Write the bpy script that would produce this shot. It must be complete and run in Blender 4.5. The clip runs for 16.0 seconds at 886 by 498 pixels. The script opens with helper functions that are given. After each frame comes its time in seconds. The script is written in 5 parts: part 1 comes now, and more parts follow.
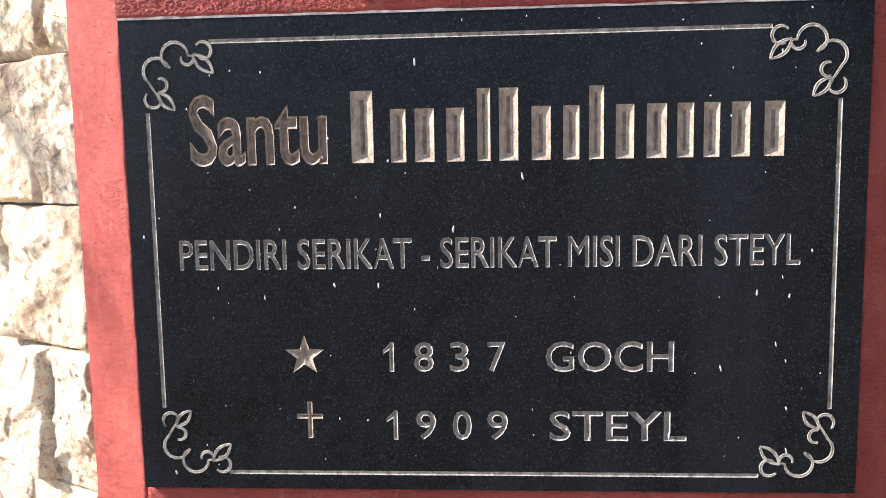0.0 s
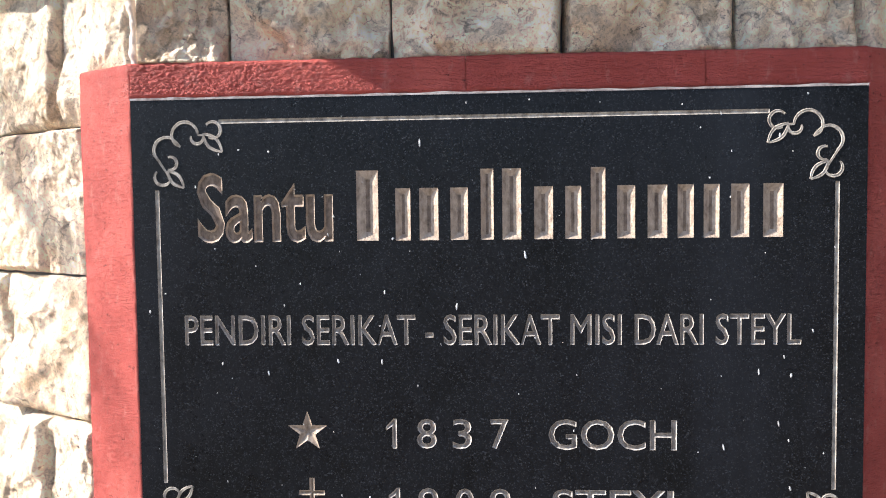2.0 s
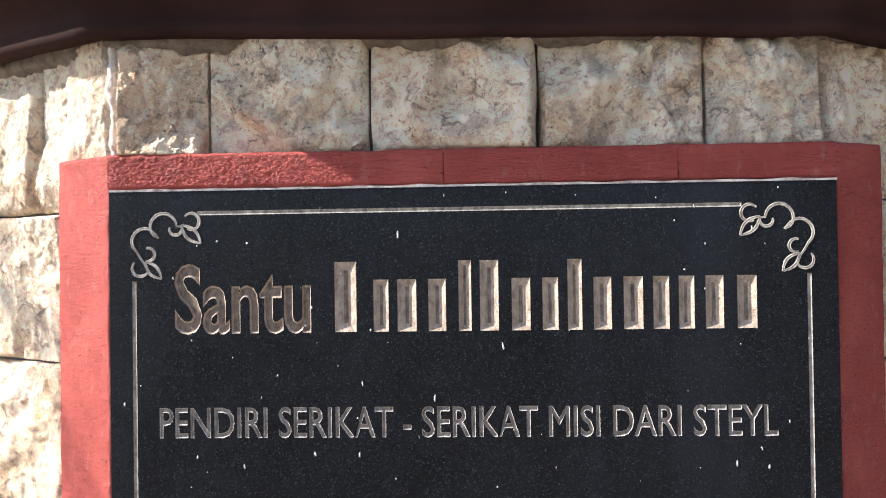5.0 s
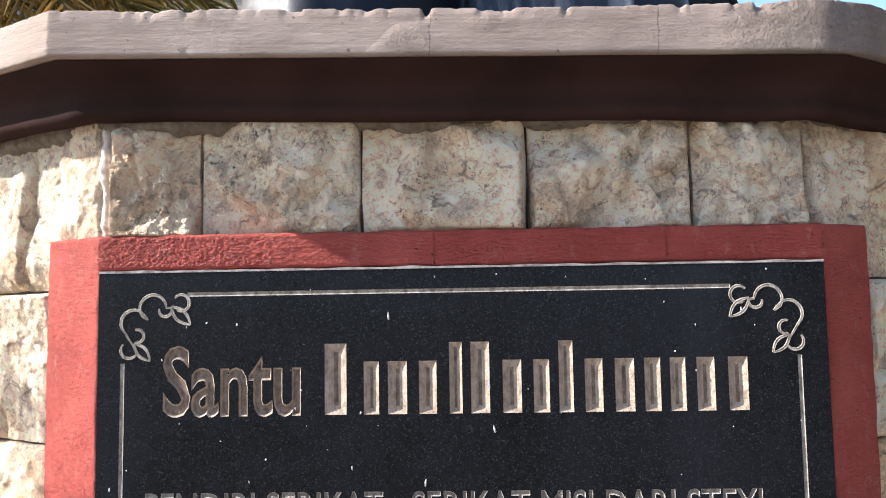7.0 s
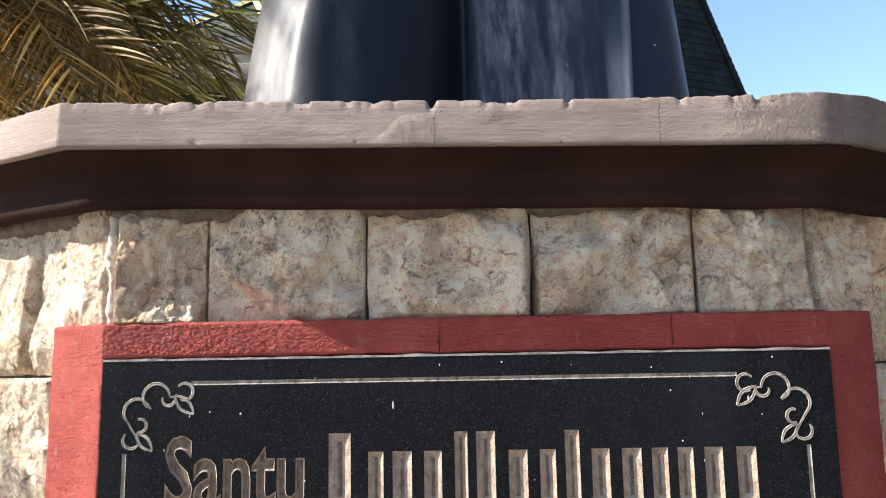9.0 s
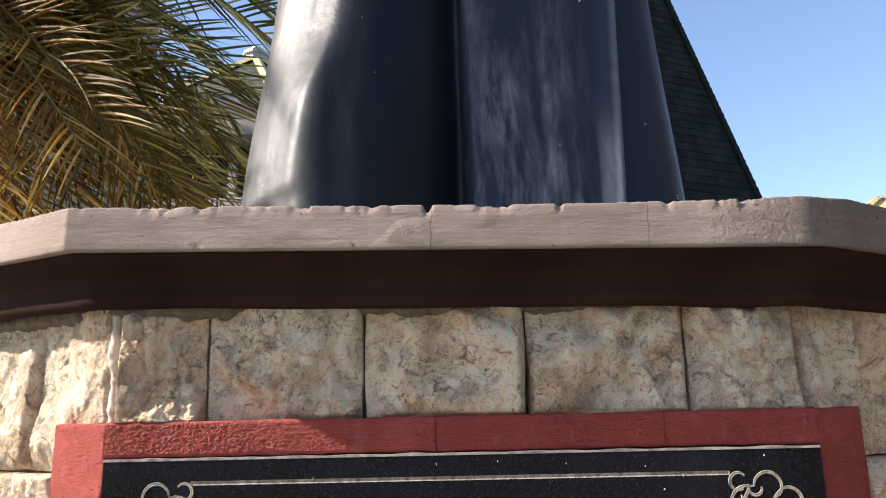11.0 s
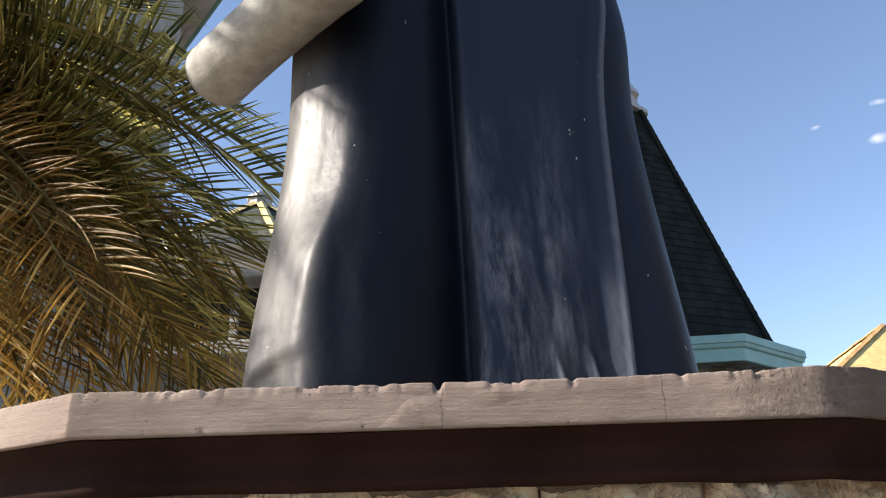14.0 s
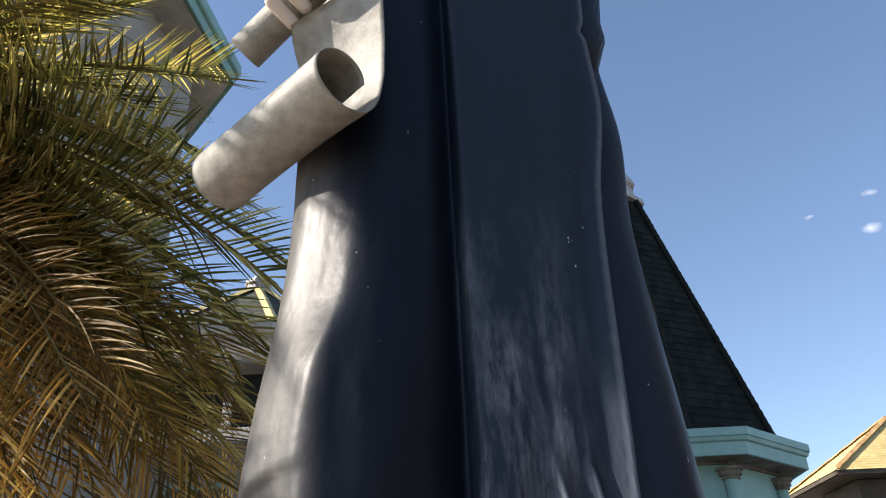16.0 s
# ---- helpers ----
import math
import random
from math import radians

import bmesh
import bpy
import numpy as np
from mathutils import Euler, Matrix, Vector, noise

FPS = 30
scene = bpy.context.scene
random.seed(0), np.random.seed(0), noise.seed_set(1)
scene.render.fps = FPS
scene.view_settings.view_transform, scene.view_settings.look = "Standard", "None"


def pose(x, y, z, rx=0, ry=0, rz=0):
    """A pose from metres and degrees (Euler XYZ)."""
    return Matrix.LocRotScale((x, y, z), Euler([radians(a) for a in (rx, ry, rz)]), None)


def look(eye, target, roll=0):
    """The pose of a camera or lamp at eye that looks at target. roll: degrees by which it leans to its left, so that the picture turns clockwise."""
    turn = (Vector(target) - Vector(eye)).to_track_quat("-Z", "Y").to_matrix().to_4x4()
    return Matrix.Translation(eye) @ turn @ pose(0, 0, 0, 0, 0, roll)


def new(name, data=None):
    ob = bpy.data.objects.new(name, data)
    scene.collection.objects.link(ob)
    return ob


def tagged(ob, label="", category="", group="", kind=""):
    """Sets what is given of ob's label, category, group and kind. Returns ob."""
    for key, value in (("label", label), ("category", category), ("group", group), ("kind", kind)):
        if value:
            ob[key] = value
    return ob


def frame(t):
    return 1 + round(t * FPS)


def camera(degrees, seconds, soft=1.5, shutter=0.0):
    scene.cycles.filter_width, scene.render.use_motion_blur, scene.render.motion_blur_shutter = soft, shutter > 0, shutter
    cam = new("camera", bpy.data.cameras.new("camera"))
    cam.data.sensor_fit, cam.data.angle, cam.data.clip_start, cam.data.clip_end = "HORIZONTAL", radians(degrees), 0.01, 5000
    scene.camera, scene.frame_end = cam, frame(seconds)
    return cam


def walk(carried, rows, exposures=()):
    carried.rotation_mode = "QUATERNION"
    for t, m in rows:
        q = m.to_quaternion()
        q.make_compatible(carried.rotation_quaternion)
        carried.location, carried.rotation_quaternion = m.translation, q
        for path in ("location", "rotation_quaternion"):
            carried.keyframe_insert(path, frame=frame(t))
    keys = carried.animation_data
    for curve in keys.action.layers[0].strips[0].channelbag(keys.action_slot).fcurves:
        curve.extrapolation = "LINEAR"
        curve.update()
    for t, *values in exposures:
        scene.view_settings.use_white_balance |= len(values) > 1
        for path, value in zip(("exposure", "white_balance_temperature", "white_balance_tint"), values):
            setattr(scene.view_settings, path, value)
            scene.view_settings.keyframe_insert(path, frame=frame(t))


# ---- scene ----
cam = camera(59.0, 16.0, soft=1.1)
PATH = [
    (0, (0.004, -0.639, 1.378), (-0.122, 1.345, 1.164), -1.0),
    (0.5, (0.002, -0.641, 1.384), (-0.121, 1.346, 1.2), -0.9),
    (1, (0.002, -0.641, 1.391), (-0.125, 1.348, 1.231), -0.9),
    (1.5, (0.0, -0.642, 1.397), (-0.127, 1.349, 1.261), -0.9),
    (2, (0.002, -0.644, 1.406), (-0.124, 1.35, 1.304), -0.7),
    (2.5, (0.002, -0.644, 1.414), (-0.122, 1.351, 1.346), -0.5),
    (3, (0.002, -0.646, 1.421), (-0.117, 1.35, 1.386), -0.5),
    (3.5, (0.002, -0.645, 1.426), (-0.114, 1.352, 1.404), -0.5),
    (6, (0.01, -0.648, 1.45), (-0.056, 1.349, 1.528), -0.9),
    (6.5, (0.009, -0.65, 1.455), (-0.058, 1.346, 1.571), -0.8),
    (7, (0.009, -0.648, 1.463), (-0.052, 1.345, 1.624), -0.9),
    (7.5, (0.009, -0.648, 1.471), (-0.047, 1.342, 1.664), -1.1),
    (8, (0.007, -0.649, 1.477), (-0.052, 1.337, 1.705), -1.1),
    (8.5, (0.005, -0.65, 1.485), (-0.053, 1.333, 1.739), -1.0),
    (9, (0.005, -0.653, 1.493), (-0.052, 1.325, 1.784), -1.0),
    (11.5, (0.008, -0.679, 1.537), (-0.033, 1.265, 2.005), -1.5),
    (12, (0.004, -0.679, 1.541), (-0.034, 1.25, 2.069), -1.8),
    (12.5, (0.004, -0.679, 1.546), (-0.038, 1.233, 2.133), -1.9),
    (13, (0.002, -0.679, 1.551), (-0.041, 1.214, 2.195), -2.1),
    (13.5, (0.002, -0.681, 1.557), (-0.036, 1.195, 2.25), -2.4),
    (14, (0.002, -0.683, 1.565), (-0.035, 1.171, 2.315), -2.6),
    (14.5, (0.001, -0.687, 1.574), (-0.033, 1.147, 2.371), -2.4),
    (15, (-0.002, -0.693, 1.581), (-0.03, 1.117, 2.432), -2.1),
    (15.5, (-0.001, -0.699, 1.587), (-0.026, 1.089, 2.484), -2.2),
    (16, (-0.001, -0.708, 1.596), (-0.021, 1.054, 2.542), -2.3),
]
walk(cam, [(t, look(e, a, r)) for t, e, a, r in PATH], [(0, 1.79, 6200, 13), (6, 1.77, 6200, 13), (9, 1.55, 6400, 12), (11.5, 1.11, 6800, 14), (12, 0.93, 6900, 14), (12.5, 0.89, 6900, 14), (13, 1.07, 6900, 14), (14.5, 1.11, 6900, 14), (15.5, 0.93, 6800, 13), (16, 0.95, 6800, 13)])

SUN_FROM = Vector((-1.0, -0.174, 0.70)).normalized()
SUN_EL = math.asin(SUN_FROM.z)
SUN_AZ = math.atan2(SUN_FROM.x, SUN_FROM.y)

world = bpy.data.worlds.new("sky")
scene.world = world
world.use_nodes = True
wn, wl = world.node_tree.nodes, world.node_tree.links
wn.clear()
w_out = wn.new("ShaderNodeOutputWorld")
w_bg = wn.new("ShaderNodeBackground")
w_sky = wn.new("ShaderNodeTexSky")
w_sky.sky_type = "NISHITA"
w_sky.sun_disc = False
w_sky.sun_elevation = SUN_EL
w_sky.sun_rotation = SUN_AZ
w_sky.altitude = 100
w_sky.air_density = 1.0
w_sky.dust_density = 0.6
w_sky.ozone_density = 2.6
w_bg.inputs["Strength"].default_value = 0.116
# a few small wisps of cloud
w_co = wn.new("ShaderNodeTexCoord")
w_cloud = None
for dx, dy, dz, rad in ((0.4173, 0.7918, 0.4459, 0.008), (0.4707, 0.7766, 0.4187, 0.014), (0.4717, 0.7565, 0.453, 0.010), (0.395, 0.8076, 0.438, 0.003)):
    w_dist = wn.new("ShaderNodeVectorMath")
    w_dist.operation = "LENGTH"
    w_sub = wn.new("ShaderNodeVectorMath")
    w_sub.operation = "SUBTRACT"
    w_sub.inputs[1].default_value = Vector((dx, dy, dz)).normalized()
    w_flat = wn.new("ShaderNodeVectorMath")
    w_flat.operation = "MULTIPLY"
    w_flat.inputs[1].default_value = (1, 1, 2.4)
    wl.new(w_co.outputs["Generated"], w_sub.inputs[0])
    wl.new(w_sub.outputs[0], w_flat.inputs[0])
    wl.new(w_flat.outputs[0], w_dist.inputs[0])
    w_warp = wn.new("ShaderNodeTexNoise")
    w_warp.inputs["Scale"].default_value = 60
    w_warp.inputs["Detail"].default_value = 4
    wl.new(w_co.outputs["Generated"], w_warp.inputs["Vector"])
    w_ma = wn.new("ShaderNodeMath")
    w_ma.operation = "MULTIPLY_ADD"
    w_ma.inputs[1].default_value = 0.022
    wl.new(w_warp.outputs["Fac"], w_ma.inputs[0])
    wl.new(w_dist.outputs["Value"], w_ma.inputs[2])
    w_rng = wn.new("ShaderNodeMapRange")
    w_rng.inputs["From Min"].default_value = 0.009 + rad
    w_rng.inputs["From Max"].default_value = 0.006
    w_rng.inputs["To Min"].default_value = 0.0
    w_rng.inputs["To Max"].default_value = 0.40
    wl.new(w_ma.outputs[0], w_rng.inputs["Value"])
    if w_cloud is None:
        w_cloud = w_rng.outputs["Result"]
    else:
        w_add = wn.new("ShaderNodeMath")
        w_add.operation = "MAXIMUM"
        wl.new(w_cloud, w_add.inputs[0])
        wl.new(w_rng.outputs["Result"], w_add.inputs[1])
        w_cloud = w_add.outputs[0]
w_mix = wn.new("ShaderNodeMix")
w_mix.data_type = "RGBA"
wl.new(w_cloud, w_mix.inputs[0])
wl.new(w_sky.outputs["Color"], w_mix.inputs[6])
w_mix.inputs[7].default_value = (9, 9, 9.4, 1)
wl.new(w_mix.outputs[2], w_bg.inputs["Color"])
wl.new(w_bg.outputs[0], w_out.inputs["Surface"])

sun_data = bpy.data.lights.new("sun", "SUN")
sun_data.energy = 5.0
sun_data.angle = radians(0.6)
sun_data.color = (1.0, 0.95, 0.87)
sun = new("sun", sun_data)
sun.matrix_world = look(SUN_FROM * 50, (0, 0, 0))


# ---- materials ----
def mat(name, base, rough=0.6, metal=0.0, spec=0.5, coat=0.0):
    """A Principled material with its main node and a coordinate node. Returns material, nodes, links, shader, coordinates."""
    m = bpy.data.materials.new(name)
    m.use_nodes = True
    nt = m.node_tree
    b = nt.nodes["Principled BSDF"]
    b.inputs["Base Color"].default_value = (*base, 1)
    b.inputs["Roughness"].default_value = rough
    b.inputs["Metallic"].default_value = metal
    b.inputs["Specular IOR Level"].default_value = spec
    b.inputs["Coat Weight"].default_value = coat
    co = nt.nodes.new("ShaderNodeTexCoord")
    return m, nt.nodes, nt.links, b, co.outputs["Object"]


def noise_tex(nd, lk, co, scale, detail=6, rough=0.6, stretch=(1, 1, 1), distort=0.0):
    mp = nd.new("ShaderNodeMapping")
    mp.inputs["Scale"].default_value = stretch
    lk.new(co, mp.inputs["Vector"])
    t = nd.new("ShaderNodeTexNoise")
    t.inputs["Scale"].default_value = scale
    t.inputs["Detail"].default_value = detail
    t.inputs["Roughness"].default_value = rough
    t.inputs["Distortion"].default_value = distort
    lk.new(mp.outputs[0], t.inputs["Vector"])
    return t.outputs["Fac"]


def ramp(nd, lk, fac, stops):
    r = nd.new("ShaderNodeValToRGB")
    el = r.color_ramp.elements
    el[0].position, el[0].color = stops[0][0], (*stops[0][1], 1)
    el[1].position, el[1].color = stops[-1][0], (*stops[-1][1], 1)
    for p, c in stops[1:-1]:
        e = el.new(p)
        e.color = (*c, 1)
    lk.new(fac, r.inputs["Fac"])
    return r.outputs["Color"]


def mixed(nd, lk, fac, a, b, how="MIX"):
    m = nd.new("ShaderNodeMix")
    m.data_type = "RGBA"
    m.blend_type = how
    for sock, v in ((m.inputs[0], fac), (m.inputs[6], a), (m.inputs[7], b)):
        if isinstance(v, (int, float)):
            sock.default_value = v
        elif isinstance(v, tuple):
            sock.default_value = (*v, 1)
        else:
            lk.new(v, sock)
    return m.outputs[2]


def mask(nd, lk, fac, lo, hi):
    r = nd.new("ShaderNodeMapRange")
    r.inputs["From Min"].default_value = lo
    r.inputs["From Max"].default_value = hi
    lk.new(fac, r.inputs["Value"])
    return r.outputs["Result"]


def bump(nd, lk, b, height, dist, strength=1.0, chain=None):
    u = nd.new("ShaderNodeBump")
    u.inputs["Distance"].default_value = dist
    u.inputs["Strength"].default_value = strength
    lk.new(height, u.inputs["Height"])
    if chain is not None:
        lk.new(chain, u.inputs["Normal"])
    lk.new(u.outputs["Normal"], b.inputs["Normal"])
    return u.outputs["Normal"]


def own_random(nd, island=False):
    if island:
        return nd.new("ShaderNodeNewGeometry").outputs["Random Per Island"]
    return nd.new("ShaderNodeObjectInfo").outputs["Random"]


def stone_material():
    m, nd, lk, b, co = mat("limestone", (0.5, 0.43, 0.34), 0.9, spec=0.25)
    add = nd.new("ShaderNodeVectorMath")
    add.operation = "MULTIPLY_ADD"
    rnd = own_random(nd)
    comb = nd.new("ShaderNodeCombineXYZ")
    for i in range(3):
        lk.new(rnd, comb.inputs[i])
    lk.new(comb.outputs[0], add.inputs[0])
    add.inputs[1].default_value = (17, 31, 23)
    lk.new(co, add.inputs[2])
    p = add.outputs[0]
    big = noise_tex(nd, lk, p, 14, 6, 0.6, distort=0.6)
    col = ramp(nd, lk, big, [(0.30, (0.66, 0.53, 0.42)), (0.42, (0.85, 0.70, 0.545)), (0.55, (0.95, 0.84, 0.69)), (0.72, (0.86, 0.77, 0.65))])
    ochre = mask(nd, lk, noise_tex(nd, lk, p, 9, 7, 0.65, distort=1.2), 0.56, 0.70)
    col = mixed(nd, lk, ochre, col, (0.58, 0.375, 0.22))
    grey = mask(nd, lk, noise_tex(nd, lk, p, 22, 6, 0.7, distort=0.8), 0.57, 0.70)
    col = mixed(nd, lk, mixed(nd, lk, 0.35, grey, (0, 0, 0)), col, (0.44, 0.385, 0.32))
    pale = mask(nd, lk, noise_tex(nd, lk, p, 30, 5, 0.7), 0.58, 0.72)
    col = mixed(nd, lk, pale, col, (0.95, 0.87, 0.755))
    tint = ramp(nd, lk, rnd, [(0.0, (1.0, 0.90, 0.80)), (0.35, (0.84, 0.81, 0.76)), (0.7, (0.98, 0.94, 0.88)), (1.0, (1.0, 0.93, 0.84))])
    col = mixed(nd, lk, 1.0, col, tint, "MULTIPLY")
    pit = mask(nd, lk, noise_tex(nd, lk, p, 85, 6, 0.85, distort=1.0), 0.33, 0.45)
    col = mixed(nd, lk, pit, mixed(nd, lk, 0.55, col, (0.10, 0.085, 0.07)), col)
    for scale, width, depth in ((26, 0.008, 0.18), (58, 0.014, 0.12)):
        q = nd.new("ShaderNodeMath")
        q.operation = "SUBTRACT"
        q.inputs[1].default_value = 0.5
        lk.new(noise_tex(nd, lk, p, scale, 7, 0.72, distort=1.4), q.inputs[0])
        ab = nd.new("ShaderNodeMath")
        ab.operation = "ABSOLUTE"
        lk.new(q.outputs[0], ab.inputs[0])
        line = mask(nd, lk, ab.outputs[0], width, 0.0)
        zone = mask(nd, lk, noise_tex(nd, lk, p, scale * 0.6, 4, 0.6), 0.45, 0.60)
        mul = nd.new("ShaderNodeMath")
        mul.operation = "MULTIPLY"
        lk.new(line, mul.inputs[0])
        lk.new(zone, mul.inputs[1])
        col = mixed(nd, lk, mul.outputs[0], col, mixed(nd, lk, depth + 0.2, col, (0.09, 0.065, 0.045)))
    mott = ramp(nd, lk, noise_tex(nd, lk, p, 62, 8, 0.72, distort=1.3), [(0.38, (0.74, 0.66, 0.58)), (0.45, (1.16, 1.14, 1.10)), (0.57, (1.50, 1.48, 1.42))])
    col = mixed(nd, lk, 0.62, col, mott, "MULTIPLY")
    grit = ramp(nd, lk, noise_tex(nd, lk, p, 300, 5, 0.8, distort=0.8), [(0.34, (0.34, 0.30, 0.27)), (0.43, (1.0, 0.98, 0.96)), (0.57, (1.15, 1.14, 1.13)), (0.66, (1.50, 1.48, 1.46))])
    col = mixed(nd, lk, 0.75, col, grit, "MULTIPLY")
    # chipped facets: crisp patches of slightly different tone and height
    wob = nd.new("ShaderNodeTexNoise")
    wob.inputs["Scale"].default_value = 45
    wob.inputs["Detail"].default_value = 5
    lk.new(p, wob.inputs["Vector"])
    shift = nd.new("ShaderNodeVectorMath")
    shift.operation = "MULTIPLY_ADD"
    shift.inputs[1].default_value = (0.022, 0.022, 0.022)
    lk.new(wob.outputs["Color"], shift.inputs[0])
    lk.new(p, shift.inputs[2])
    chips = []
    for scale, amount in ((30, 0.45), (95, 0.50)):
        vo = nd.new("ShaderNodeTexVoronoi")
        vo.inputs["Scale"].default_value = scale
        lk.new(shift.outputs[0], vo.inputs["Vector"])
        sp = nd.new("ShaderNodeSeparateColor")
        lk.new(vo.outputs["Color"], sp.inputs[0])
        tone = ramp(nd, lk, sp.outputs[0], [(0.0, (0.72, 0.68, 0.64)), (0.35, (1.05, 1.04, 1.02)), (1.0, (1.34, 1.33, 1.31))])
        col = mixed(nd, lk, amount, col, tone, "MULTIPLY")
        chips.append(sp.outputs[1])
        ve = nd.new("ShaderNodeTexVoronoi")
        ve.feature = "DISTANCE_TO_EDGE"
        ve.inputs["Scale"].default_value = scale
        lk.new(shift.outputs[0], ve.inputs["Vector"])
        rim = nd.new("ShaderNodeMath")
        rim.operation = "MULTIPLY"
        lk.new(mask(nd, lk, ve.outputs["Distance"], 0.06, 0.01), rim.inputs[0])
        lk.new(mask(nd, lk, noise_tex(nd, lk, p, scale * 0.8, 5, 0.7, distort=0.6), 0.52, 0.62), rim.inputs[1])
        col = mixed(nd, lk, rim.outputs[0], col, mixed(nd, lk, 0.62, col, (0.13, 0.095, 0.07)))
    # clusters of small dark pits and lichen specks
    speck = mask(nd, lk, noise_tex(nd, lk, p, 170, 5, 0.75, distort=0.5), 0.555, 0.63)
    where = mask(nd, lk, noise_tex(nd, lk, p, 19, 5, 0.65, distort=0.7), 0.47, 0.64)
    hit = nd.new("ShaderNodeMath")
    hit.operation = "MULTIPLY"
    lk.new(speck, hit.inputs[0])
    lk.new(where, hit.inputs[1])
    col = mixed(nd, lk, hit.outputs[0], col, (0.085, 0.065, 0.055))
    lk.new(col, b.inputs["Base Color"])
    h1 = bump(nd, lk, b, noise_tex(nd, lk, p, 42, 10, 0.80, distort=1.1), 0.019, 1.0)
    bump(nd, lk, b, noise_tex(nd, lk, p, 240, 6, 0.8), 0.009, 1.0, bump(nd, lk, b, chips[1], 0.0030, 1.0, bump(nd, lk, b, chips[0], 0.0055, 1.0, h1)))
    return m


def mortar_material():
    m, nd, lk, b, co = mat("mortar", (0.12, 0.11, 0.10), 0.95, spec=0.2)
    n = noise_tex(nd, lk, co, 60)
    lk.new(ramp(nd, lk, n, [(0.3, (0.06, 0.052, 0.045)), (0.7, (0.16, 0.14, 0.12))]), b.inputs["Base Color"])
    bump(nd, lk, b, n, 0.004)
    return m


def red_material():
    m, nd, lk, b, co = mat("red_paint", (0.34, 0.055, 0.04), 0.72, spec=0.2)
    n = noise_tex(nd, lk, co, 18, 6, 0.6)
    col = ramp(nd, lk, n, [(0.3, (0.36, 0.062, 0.047)), (0.55, (0.47, 0.090, 0.068)), (0.75, (0.55, 0.122, 0.091))])
    fade = mask(nd, lk, noise_tex(nd, lk, co, 110, 5, 0.75, (1, 1, 0.5)), 0.56, 0.74)
    col = mixed(nd, lk, fade, col, (0.50, 0.165, 0.130))
    dirt = mask(nd, lk, noise_tex(nd, lk, co, 240, 4, 0.65, (0.8, 1, 1.6), distort=0.5), 0.60, 0.72)
    col = mixed(nd, lk, dirt, col, (0.12, 0.022, 0.018))
    lk.new(col, b.inputs["Base Color"])
    h = bump(nd, lk, b, noise_tex(nd, lk, co, 150, 7, 0.75, (0.28, 1, 1.9), distort=0.4), 0.0060, 1.0)
    bump(nd, lk, b, noise_tex(nd, lk, co, 340, 5, 0.75, (0.4, 1, 1.8)), 0.0022, 1.0, h)
    return m


